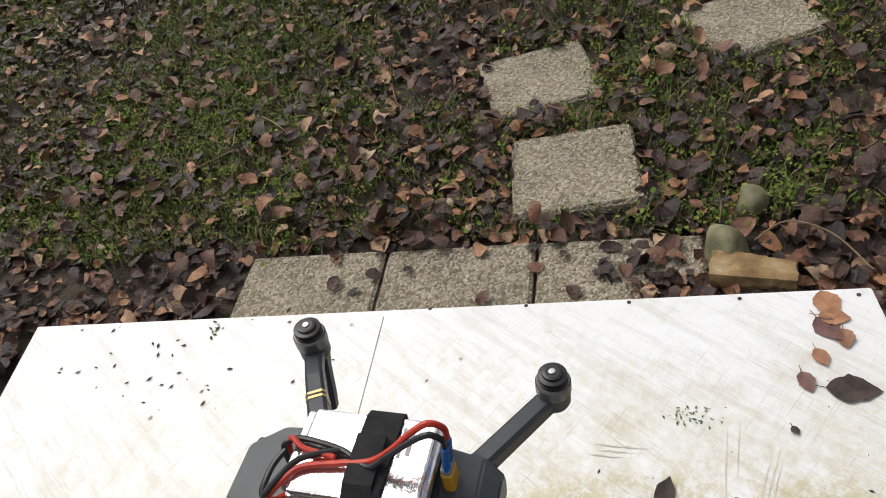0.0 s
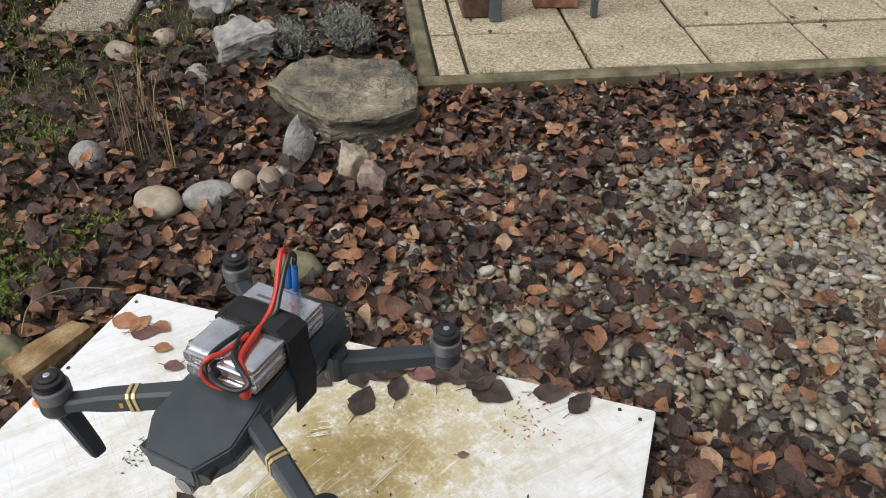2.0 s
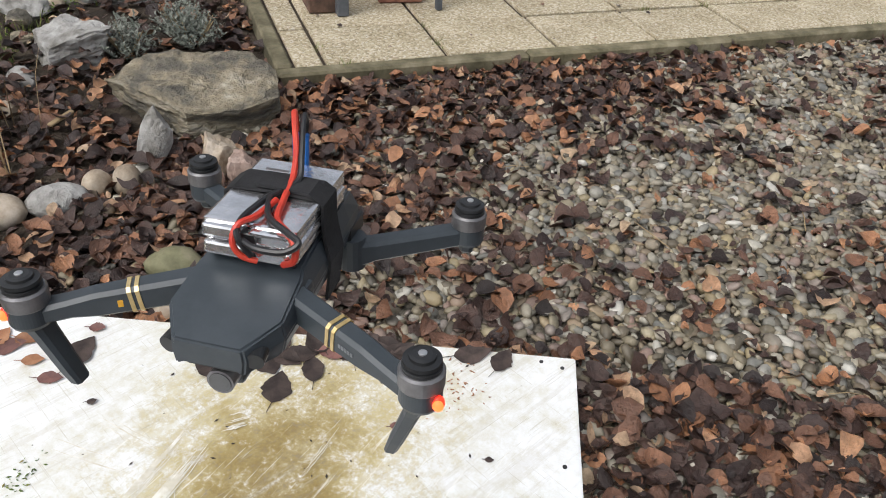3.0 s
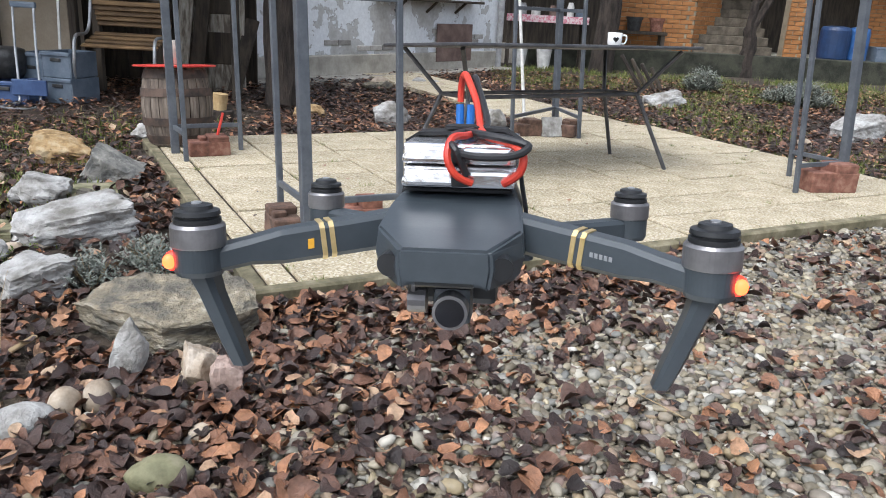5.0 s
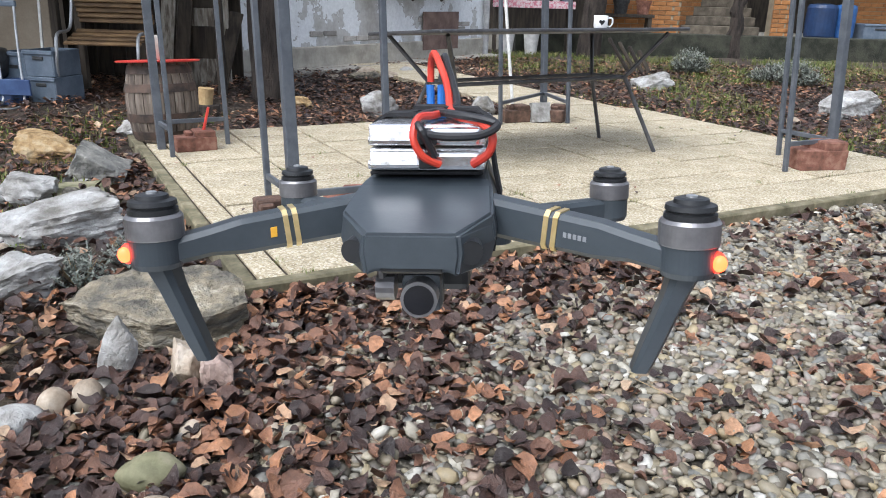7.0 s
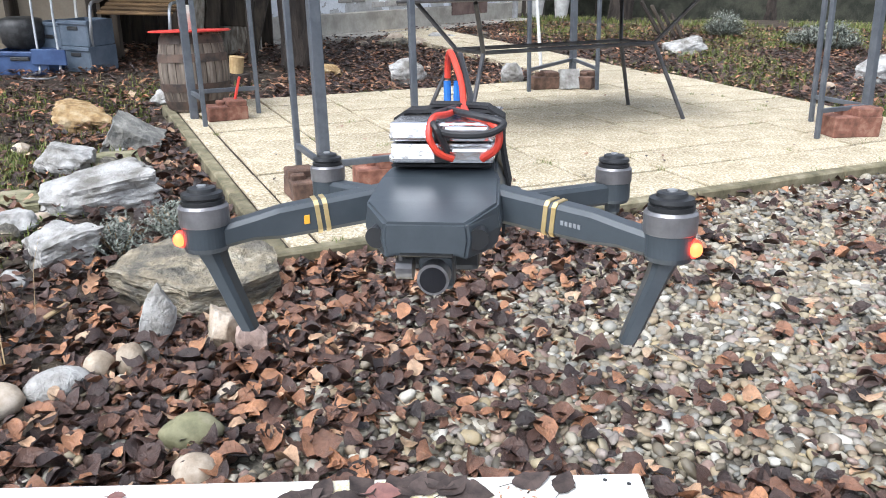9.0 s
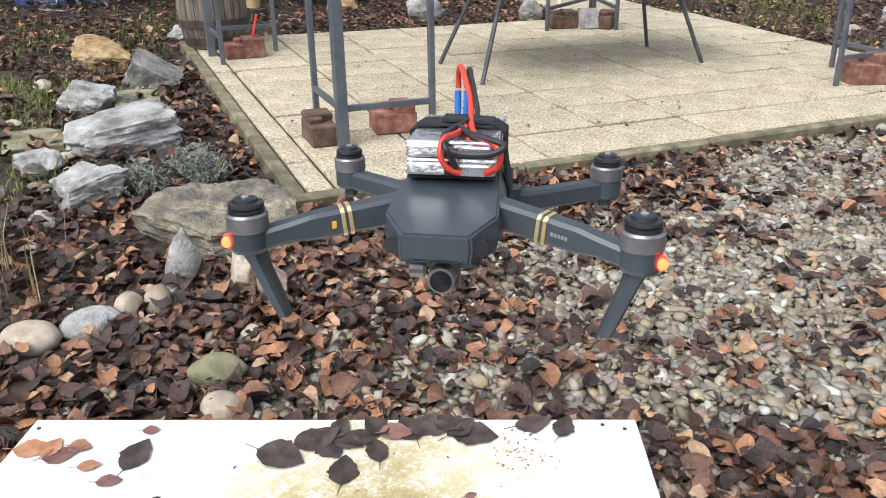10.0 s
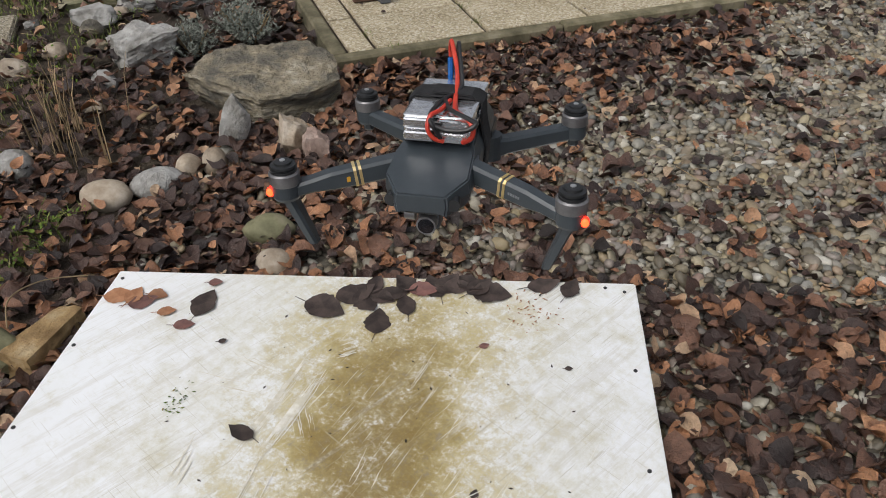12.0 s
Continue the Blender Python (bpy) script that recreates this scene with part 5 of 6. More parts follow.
# power leads: blue sleeved plug at the rear, a loop above it, leads over the top to the front
PLUG_X = -0.005
plug = part("plug", boxed((PLUG_X, 0.053, 0.030), (0.015, 0.009, 0.022), None, 0.002), YELLOW, drone, "yellow power plug")
for dx in (-0.0035, 0.0035):
    part("sleeve", rod(bmesh.new(), (PLUG_X + dx, 0.053, 0.038), (PLUG_X + dx * 1.1, 0.056, 0.070), 0.0029, seg=10), WIRE_B, plug, "blue sleeve")
part("sleeve_end", boxed((PLUG_X, 0.053, 0.0425), (0.013, 0.008, 0.005), None, 0.001), PALE, plug, "white plug collar")
part("red_lead", tube([(PLUG_X - 0.0035, 0.056, 0.072), (-0.008, 0.055, 0.084), (-0.005, 0.046, 0.091), (0.000, 0.034, 0.084), (0.006, 0.02, 0.071), (0.009, 0.004, B_TOP + 0.0065), (0.012, -0.018, B_TOP + 0.004), (0.018, -0.044, B_TOP + 0.003),
                       (0.030, -0.055, B_TOP + 0.001), (0.0375, -0.062, 0.048), (0.036, -0.063, 0.038), (0.027, -0.059, 0.031)], 0.0024), WIRE_R, drone, "red silicone lead")
part("black_lead", tube([(PLUG_X + 0.0035, 0.056, 0.072), (0.000, 0.056, 0.082), (0.002, 0.048, 0.089), (0.005, 0.036, 0.083), (0.010, 0.02, 0.071), (0.013, 0.004, B_TOP + 0.006), (0.002, -0.018, B_TOP + 0.004), (-0.003, -0.044, B_TOP + 0.004), (-0.004, -0.0575, B_TOP + 0.001),
                         (0.000, -0.0655, 0.050), (0.006, -0.062, 0.036)], 0.0023), WIRE_K, drone, "black silicone lead")
part("black_loop", tube([(0.002, -0.020, B_TOP + 0.004), (0.013, -0.046, B_TOP + 0.005), (0.031, -0.058, B_TOP + 0.003), (0.0405, -0.0635, 0.053), (0.032, -0.069, 0.048), (0.014, -0.069, 0.047), (0.002, -0.064, 0.048)], 0.0023), WIRE_K, drone, "black looped lead")
part("red_loop", tube([(0.008, -0.022, B_TOP + 0.004), (0.004, -0.046, B_TOP + 0.004), (-0.003, -0.058, 0.056), (-0.005, -0.0645, 0.046), (0.000, -0.064, 0.036), (0.009, -0.060, 0.031)], 0.0022), WIRE_R, drone, "red looped lead")

for ob in drone.children:
    kind = ob.name.split(".")[0]
    if kind in ("body", "belly", "battery_pack", "strap", "strap_flap", "plug", "red_lead", "black_lead", "black_loop", "red_loop"):
        ob.location.z += LIFT
    if kind == "gimbal":
        ob.location.z += 0.038
        ob.location.y += 0.014
# ---- on the patio ----
def gazebo_leg(name, corner, other, third, label, bar_z, top=2.1):
    th = thing(name, label, "gazebo leg", group="gazebo legs")
    for (u, v), w in ((corner, 0.046), (other, 0.026), (third, 0.026)):
        p = pat(u, v)
        part("post", bar(bmesh.new(), p, p + LEAN * top + Vector((0, 0, top)), w, w, 0.003, PV + (0,)), STEEL, th)
    for z in (0.16, bar_z, 1.9):
        for e in (other, third):
            part("crossbar", bar(bmesh.new(), pat(*corner, PZ + z) + LEAN * z, pat(*e, PZ + z) + LEAN * z, 0.02, 0.026, 0.002), STEEL, th)
    return th


LEGS = [((0.348, 0.505), (0.76, 0.505), (0.34, 0.87)), ((3.74, 0.57), (3.34, 0.57), (3.72, 0.93)), ((0.13, 2.44), (0.53, 2.46), (0.15, 2.18)), ((3.31, 2.99), (2.61, 2.56), (3.16, 2.45))]
for (c, o, t3), bz in zip(LEGS, (0.96, 1.15, 0.93, 0.95)):
    gazebo_leg("gazebo_leg", c, o, t3, "corner leg of a gazebo in dark grey square steel tube", bz)


def clay_block(at, turn, size, label, material=RED_BRICK, seed=0):
    """A hollow clay block with ribs on top."""
    th = thing("clay_block", label, "brick", pose(at[0], at[1], at[2], 0, 0, turn), "weights on the gazebo feet")
    bm = bmesh.new()
    w, d, h = size
    box(bm, (0, 0, h * 0.36), (w, d, h * 0.72), None, 0.006)
    box(bm, (w * 0.22, 0, h * 0.84), (w * 0.5, d * 0.98, h * 0.32), None, 0.007)
    box(bm, (-w * 0.12, d * 0.2, h * 0.80), (w * 0.2, d * 0.5, h * 0.26), None, 0.007)
    for v in bm.verts:
        v.co += Vector((noise.noise(v.co * 30), noise.noise(v.co * 30 + Vector((5, 0, 0))), 0)) * 0.004
    part("block_body", bm, material, th)
    return th


def on_pat(u, v):
    return tuple(pat(u, v))


clay_block(on_pat(0.63, 0.66), 24, (0.19, 0.13, 0.13), "red clay block on the gazebo foot")
clay_block(on_pat(0.28, 0.62), 118, (0.18, 0.12, 0.12), "dark red clay block behind the gazebo post", MUD_BRICK)
clay_block(on_pat(3.60, 0.57), 13, (0.31, 0.16, 0.17), "red clay block weighing down the gazebo leg")
clay_block(on_pat(0.31, 2.36), 31, (0.24, 0.13, 0.12), "old red clay block beside the barrel")
clay_block(on_pat(2.80, 2.66), 24, (0.22, 0.13, 0.13), "brown clay block at the far gazebo leg", MUD_BRICK)
clay_block(on_pat(3.14, 2.56), 70, (0.16, 0.12, 0.13), "dark brown clay block at the far gazebo leg", MUD_BRICK)

# table
table = thing("patio_table", "long dark metal patio table with bent steel legs", "table")
TC, TZ = pat(2.19, 1.55, 0), 0.80
tu, tv = Vector((math.cos(radians(31)), math.sin(radians(31)), 0)), Vector((-math.sin(radians(31)), math.cos(radians(31)), 0))


def tp(a, b, z):
    return TC + tu * a + tv * b + LEAN * z + Vector((0, 0, z - 0.045 * a * tu.x * -1 - 0.059 * (a * tu.y + b * tv.y) if z > 0.3 else z))


TROT = Matrix.Rotation(radians(-3.4), 3, "X") @ Matrix.Rotation(radians(-2.6), 3, "Y") @ Matrix.Rotation(radians(31), 3, "Z")
part("tabletop", boxed(tp(0, 0, TZ), (1.74, 0.9, 0.02), TROT, 0.008, 2), TABLE_STEEL, table)
for sa in (-1, 1):
    for sb in (-1, 1):
        leg = bmesh.new()
        a, b, c = tp(sa * 0.78, sb * 0.36, TZ - 0.01), tp(sa * 0.62, sb * 0.16, 0.52), tp(sa * 0.80, sb * 0.27, PZ)
        rod(leg, a, b, 0.013, seg=10)
        rod(leg, b, c, 0.013, seg=10)
        bmesh.ops.create_uvsphere(leg, u_segments=10, v_segments=6, radius=0.014, matrix=Matrix.Translation(b))
        part("leg", leg, TABLE_STEEL, table)
    part("end_rail", rod(bmesh.new(), tp(sa * 0.62, -0.16, 0.52), tp(sa * 0.62, 0.16, 0.52), 0.012), TABLE_STEEL, table)
for sb in (-1, 1):
    part("long_rail", rod(bmesh.new(), tp(-0.62, sb * 0.16, 0.52), tp(0.62, sb * 0.16, 0.52), 0.012), TABLE_STEEL, table)

CERAMIC = mat("white_ceramic", [(0.2, (0.7, 0.69, 0.66)), (0.8, (0.78, 0.77, 0.75))], 8, 0.2, bump=0)
BLACK = mat("black_print", [(0.2, (0.015, 0.015, 0.015)), (0.8, (0.03, 0.03, 0.03))], 8, 0.5, bump=0)
MUG_AT = Vector((1.115, 5.5, TZ + 0.012))
mug = thing("mug", "white ceramic mug with a black heart standing on the patio table", "mug", Matrix.Translation(MUG_AT) @ Matrix.Scale(0.8, 4))
bm = bmesh.new()
lathe(bm, [(0.038, 0), (0.048, 0.006), (0.055, 0.03), (0.057, 0.11), (0.054, 0.11), (0.05, 0.03), (0.02, 0.012)], 28)
part("cup", bm, CERAMIC, mug, smooth=True)
part("handle", tube([(0.052, 0, 0.09), (0.085, 0, 0.09), (0.092, 0, 0.055), (0.075, 0, 0.028), (0.05, 0, 0.03)], 0.007), CERAMIC, mug, smooth=True)
heart = bmesh.new()
pts = []
for k in range(28):
    a = 2 * math.pi * k / 28
    hx, hz = 16 * math.sin(a) ** 3 * 0.0014, (13 * math.cos(a) - 5 * math.cos(2 * a) - 2 * math.cos(3 * a) - math.cos(4 * a)) * 0.0015 + 0.06
    pts.append((hx, -math.sqrt(max(0, 0.0578 ** 2 - hx ** 2)), hz))
heart.faces.new([heart.verts.new(p) for p in pts])
bmesh.ops.solidify(heart, geom=heart.faces[:], thickness=0.0006)
part("heart_print", heart, BLACK, mug, "black heart print")

# barrel with red top
OAK = mat("weathered_oak", [(0.2, (0.09, 0.07, 0.055)), (0.6, (0.17, 0.135, 0.105)), (0.9, (0.25, 0.21, 0.17))], 7, 0.85, bump=0.5, fine=50, depth=0.004, stretch=(4, 4, 0.5), vary="object", amount=0.25)
HOOP = mat("rusty_hoop", [(0.2, (0.05, 0.04, 0.035)), (0.8, (0.12, 0.08, 0.06))], 12, 0.7, metal=0.3, bump=0.3, fine=60, depth=0.003)
REDTOP = mat("red_tabletop", [(0.2, (0.55, 0.045, 0.035)), (0.8, (0.66, 0.07, 0.05))], 6, 0.4, bump=0.1)
barrel = thing("wooden_barrel", "weathered oak barrel with iron hoops and a round red top", "barrel", pose(-1.63, 5.30, PZ, -3.4, -2.6, 0))
BH = 0.48


def barrel_r(z):
    return 0.178 + 0.042 * (1 - (2 * z / BH - 1) ** 2)


for k in range(22):
    a0, a1 = 2 * math.pi * (k + 0.04) / 22, 2 * math.pi * (k + 0.96) / 22
    rings = []
    for j in range(7):
        z = BH * j / 6
        r = barrel_r(z)
        rings.append([(r * math.cos(a0), r * math.sin(a0), z), (r * math.cos(a1), r * math.sin(a1), z), ((r - 0.025) * math.cos(a1), (r - 0.025) * math.sin(a1), z), ((r - 0.025) * math.cos(a0), (r - 0.025) * math.sin(a0), z)])
    part("stave", loft(bmesh.new(), rings), OAK, barrel)
for z in (0.04, 0.15, 0.33, 0.44):
    part("hoop", lathe(bmesh.new(), [(barrel_r(z - 0.025) - 0.01, z - 0.025), (barrel_r(z - 0.025) + 0.004, z - 0.025), (barrel_r(z + 0.025) + 0.004, z + 0.025), (barrel_r(z + 0.025) - 0.01, z + 0.025)], 32), HOOP, barrel, "rusty iron hoop")
part("red_top", lathe(bmesh.new(), [(0.242, BH + 0.002), (0.252, BH + 0.006), (0.252, BH + 0.012), (0.242, BH + 0.015)], 40), REDTOP, barrel, "round red top")
GLASSY = mat("cloudy_jar", [(0.2, (0.42, 0.38, 0.33)), (0.8, (0.58, 0.54, 0.48))], 20, 0.25, bump=0)
jar = mesh_ob("jar", lathe(bmesh.new(), [(0.045, 0), (0.054, 0.01), (0.054, 0.11), (0.045, 0.135), (0.045, 0.15)], 20), GLASSY, True)
jar.matrix_basis = pose(-1.655, 5.31, PZ + BH + 0.014)
tagged(jar, "cloudy glass lantern jar on the barrel's red top", "jar")
trowel = thing("red_handled_tool", "tool with a red handle standing in a clay block", "tool", Matrix.Translation(pat(0.36, 2.36, PZ + 0.1)))
part("handle", rod(bmesh.new(), (0, 0, -0.01), (0.045, 0.0, 0.155), 0.010, 0.008), REDTOP, trowel)
# ---- house, shed and garden behind ----
PLASTER = mat("peeling_white_plaster", [(0.0, (0.30, 0.28, 0.25)), (0.30, (0.42, 0.41, 0.39)), (0.47, (0.50, 0.50, 0.49)), (0.485, (0.30, 0.29, 0.27)), (0.50, (0.72, 0.74, 0.76)), (0.9, (0.80, 0.82, 0.84))], 1.5, 0.9, bump=0.6, fine=22, depth=0.012, grain=0.35)
CONCRETE = mat("stained_concrete", [(0.2, (0.28, 0.26, 0.22)), (0.8, (0.46, 0.43, 0.37))], 3, 0.9, bump=0.4, fine=30, depth=0.006, grain=0.3)
BEIGE = mat("beige_render", [(0.2, (0.24, 0.195, 0.14)), (0.8, (0.33, 0.275, 0.21))], 2, 0.9, bump=0.3, fine=60, depth=0.004)
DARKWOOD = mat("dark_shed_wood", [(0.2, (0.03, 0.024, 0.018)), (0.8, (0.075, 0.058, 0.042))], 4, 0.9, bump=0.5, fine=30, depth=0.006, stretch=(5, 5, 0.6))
PLANK = mat("brown_planks", [(0.2, (0.10, 0.06, 0.028)), (0.8, (0.22, 0.135, 0.06))], 6, 0.75, bump=0.4, fine=40, depth=0.003, stretch=(0.6, 4, 4), vary="object", amount=0.3)
BARK = mat("dark_bark", [(0.2, (0.018, 0.014, 0.011)), (0.8, (0.055, 0.042, 0.033))], 8, 0.95, bump=1.0, fine=30, depth=0.02, stretch=(2, 2, 0.5))
BLUEGREY = mat("blue_grey_plastic", [(0.2, (0.085, 0.115, 0.155)), (0.8, (0.14, 0.17, 0.21))], 6, 0.5, bump=0.05)
CRATE_BLUE = mat("dull_blue_plastic", [(0.2, (0.028, 0.055, 0.14)), (0.8, (0.05, 0.09, 0.20))], 6, 0.5, bump=0.05)
BLUE = mat("blue_plastic", [(0.2, (0.022, 0.075, 0.22)), (0.8, (0.04, 0.12, 0.31))], 6, 0.45, bump=0.05)
NAVY = mat("navy_plastic", [(0.2, (0.008, 0.025, 0.075)), (0.8, (0.014, 0.04, 0.11))], 6, 0.5, bump=0.05)
MOSSWALL = mat("mossy_dark_wall", [(0.2, (0.02, 0.022, 0.014)), (0.8, (0.055, 0.055, 0.038))], 5, 0.95, bump=0.8, fine=30, depth=0.02)
GLASS_DARK = mat("window_glass", [(0.2, (0.03, 0.035, 0.04)), (0.8, (0.06, 0.07, 0.08))], 3, 0.08, bump=0)
WHITEWOOD = mat("old_white_paint", [(0.2, (0.5, 0.49, 0.46)), (0.8, (0.68, 0.67, 0.64))], 9, 0.6, bump=0.2)


def wall(name, a, b, z0, z1, thick, material, label, kind="structure", category="wall"):
    """An upright wall from a to b, its face on that line and its thickness behind it."""
    a, b = Vector((*a, 0)), Vector((*b, 0))
    d = (b - a).normalized()
    n = Vector((-d.y, d.x, 0))
    mid = (a + b) / 2 + n * thick / 2
    rot = Matrix((d, n, (0, 0, 1))).transposed()
    bm = boxed((mid.x, mid.y, (z0 + z1) / 2), ((b - a).length, thick, z1 - z0), rot, 0.01)
    return tagged(mesh_ob(name, bm, material), label, category, kind=kind)


HD = Vector((2.17, 3.15, 0)).normalized()          # along the house wall
HN = Vector((HD.y, -HD.x, 0))                       # out of the wall, towards the garden


def hp(along, z, out=0.0):
    return Vector((-1.76, 10.26, 0)) + HD * along + HN * out + Vector((0, 0, z))


HROT = Matrix((HD, -HN, (0, 0, 1))).transposed()
# house wall with a window opening through it
W0, W1, WZ0, WZ1 = 1.35, 3.2, 1.08, 2.2
house_wall = tagged(new("wall_house"), "old house wall with peeling white plaster above a grey plinth", "wall", kind="structure")
for a0, a1, z0, z1 in ((-1.3, W0, 0.2, 3.6), (W1, 4.2, 0.2, 3.6), (W0, W1, 0.2, WZ0), (W0, W1, WZ1, 3.6)):
    part("plaster", boxed(hp((a0 + a1) / 2, (z0 + z1) / 2, -0.15), (a1 - a0, 0.3, z1 - z0), HROT), PLASTER, house_wall)
part("plinth", boxed(hp(1.45, 0.06, -0.12), (5.5, 0.34, 0.5), HROT, 0.012), CONCRETE, house_wall, "stained grey plinth")
part("footing", boxed(hp(1.45, 0.0, 0.12), (5.5, 0.5, 0.12), HROT, 0.02), CONCRETE, house_wall, "concrete strip along the wall")
window = tagged(new("window_1"), "old white window above a wooden sill", "window", kind="structure")
for a0, a1, z0, z1 in ((W0, W1, WZ0, WZ0 + 0.06), (W0, W0 + 0.06, WZ0 + 0.06, WZ1), (W1 - 0.06, W1, WZ0 + 0.06, WZ1), (2.24, 2.30, WZ0 + 0.06, WZ1)):
    part("window_frame", boxed(hp((a0 + a1) / 2, (z0 + z1) / 2, -0.12), (a1 - a0, 0.07, z1 - z0), HROT, 0.006), WHITEWOOD, window)
for a0, a1 in ((W0 + 0.06, 2.24), (2.30, W1 - 0.06)):
    part("pane", boxed(hp((a0 + a1) / 2, (WZ0 + WZ1) / 2, -0.13), (a1 - a0 - 0.01, 0.008, WZ1 - WZ0 - 0.1), HROT), GLASS_DARK, window)
part("sill", boxed(hp(2.2, 1.045, 0.10), (2.3, 0.28, 0.035), HROT, 0.006), DARKWOOD, window, "dark wooden sill on brackets")
for a in (1.5, 2.2, 2.9):
    part("bracket", bar(bmesh.new(), hp(a, 1.03, 0.2), hp(a, 0.88, 0.01), 0.03, 0.03), DARKWOOD, window)
POT = mat("grey_planter", [(0.2, (0.25, 0.25, 0.25)), (0.8, (0.4, 0.4, 0.4))], 8, 0.7, bump=0.1)
for k, a in enumerate((1.55, 1.95, 2.4)):
    ob = mesh_ob("planter", boxed(hp(a, 1.13, 0.12), (0.34, 0.16, 0.13), HROT, 0.015), (POT, WHITEWOOD, DARKWOOD)[k])
    tagged(ob, ("grey", "white", "dark")[k] + " rectangular planter on the window sill", "planter", "planters on the sill")
RUSTPANEL = mat("brown_sheet", [(0.2, (0.13, 0.085, 0.07)), (0.8, (0.22, 0.15, 0.125))], 5, 0.8, bump=0.2)
tagged(mesh_ob("sheet_panel", boxed(hp(2.87, 0.45, 0.05), (0.9, 0.02, 0.55), HROT, 0.004), RUSTPANEL), "brown sheet leaning against the house wall", "panel")
pipe = bmesh.new()
rod(pipe, hp(4.08, 0.0, 0.08), hp(4.08, 3.4, 0.08), 0.05, seg=14)
tagged(mesh_ob("drainpipe", pipe, POT), "grey drainpipe at the corner of the house wall", "pipe")
# patches where plaster has fallen from the wall: bare bricks
bare = tagged(new("bare_brickwork"), "old bricks showing where plaster has fallen off", "brickwork", kind="structure")
OLDBRICK = mat("old_brick", [(0.2, (0.26, 0.24, 0.22)), (0.8, (0.42, 0.40, 0.37))], 9, 0.9, bump=0.5, fine=50, depth=0.006, vary="object", amount=0.35)
brk = slab_mesh("brick", 0.23, 0.03, 0.065, OLDBRICK, 0.006)
rb = random.Random(8)
for row in range(4):
    for col in range(16):
        a = -0.1 + col * 0.245 + (0.12 if row % 2 else 0)
        if noise.noise((a * 1.3, row * 0.8, 4)) > 0.22:
            o = new("brick", brk)
            o.parent = bare
            o.matrix_basis = Matrix.Translation(hp(a, 0.42 + row * 0.075, 0.003)) @ HROT.to_4x4()

# lean-to shed between the house and the beige wall
shed = tagged(new("wall_shed"), "dark weathered timber lean-to shed, open at the front", "shed", kind="structure")
for k in range(14):
    part("plank", boxed((-4.3 + k * 0.16, 9.0, 1.3), (0.152, 0.03, 2.8), None, 0.004), DARKWOOD, shed)
# roof out of view, stretched forward and left to shade crates and beige wall
part("roof", boxed((-4.6, 7.75, 2.2), (6.0, 3.2, 0.08), Matrix.Rotation(radians(-4), 3, "X"), 0.01), DARKWOOD, shed)
part("side", boxed((-4.35, 8.4, 1.05), (0.06, 1.3, 2.2), None, 0.01), DARKWOOD, shed)
for x in (-3.52, -3.3, -2.72, -2.0):
    part("post", boxed((x, 7.75, 1.05), (0.07, 0.07, 2.2), None, 0.006), DARKWOOD, shed)
part("beam", boxed((-2.9, 7.75, 2.05), (1.9, 0.08, 0.1), None, 0.006), DARKWOOD, shed)
OLDDOOR = mat("old_painted_door", [(0.2, (0.13, 0.105, 0.08)), (0.55, (0.3, 0.27, 0.22)), (0.9, (0.42, 0.39, 0.34))], 9, 0.8, bump=0.4, fine=40, depth=0.004, stretch=(3, 3, 0.6))
door = thing("old_door", "old panelled door with flaking paint leaning inside the shed", "door")
part("door_panel", boxed((-2.42, 8.55, 0.95), (0.55, 0.04, 1.9), None, 0.005), OLDDOOR, door)
for z in (0.45, 0.95, 1.5):
    part("moulding", boxed((-2.42, 8.525, z), (0.36, 0.02, 0.32), None, 0.008), DARKWOOD, door)
for x, z1, m in ((-2.62, 1.7, DARKWOOD), (-2.78, 1.9, OLDDOOR), (-2.22, 0.75, DARKWOOD)):
    bm = bar(bmesh.new(), (x, 8.35, 0), (x + 0.15, 8.6, z1), 0.14, 0.025, 0.003, (0, 1, 0))
    tagged(mesh_ob("timber_board", bm, m), "old board leaning in the shed", "board")
wall("wall_beige", (-9.0, 8.2), (-3.62, 7.85), -0.1, 4.0, 0.25, BEIGE, "beige rendered wall beside the shed")

# folded garden swing bench
bench = thing("garden_bench", "brown slatted garden bench on a bent steel frame in the shed", "bench")
for k in range(9):
    f = k / 8
    y, z = (7.52 + 0.02 * k, 0.86 - 0.045 * k) if k < 5 else (7.60 - 0.085 * (k - 4), 0.62 - 0.03 * (k - 4))
    part("slat", boxed((-2.88, y, z), (0.68, 0.02, 0.042), Matrix.Rotation(radians(-20 if k < 5 else -65), 3, "X"), 0.004), PLANK, bench)
CHROME = mat("dull_steel_tube", [(0.2, (0.32, 0.33, 0.34)), (0.8, (0.48, 0.49, 0.5))], 12, 0.4, metal=0.7, bump=0)
for x in (-3.23, -2.53):
    part("side_frame", tube([(x, 7.52, 0.9), (x, 7.42, 0.62), (x + 0.02, 7.15, 0.58), (x + 0.03, 7.08, 0.42), (x, 7.12, 0.2), (x, 7.2, 0.0)], 0.014), CHROME, bench, "bent steel side tube")
part("top_tube", rod(bmesh.new(), (-3.23, 7.52, 0.9), (-2.53, 7.52, 0.92), 0.014), CHROME, bench)


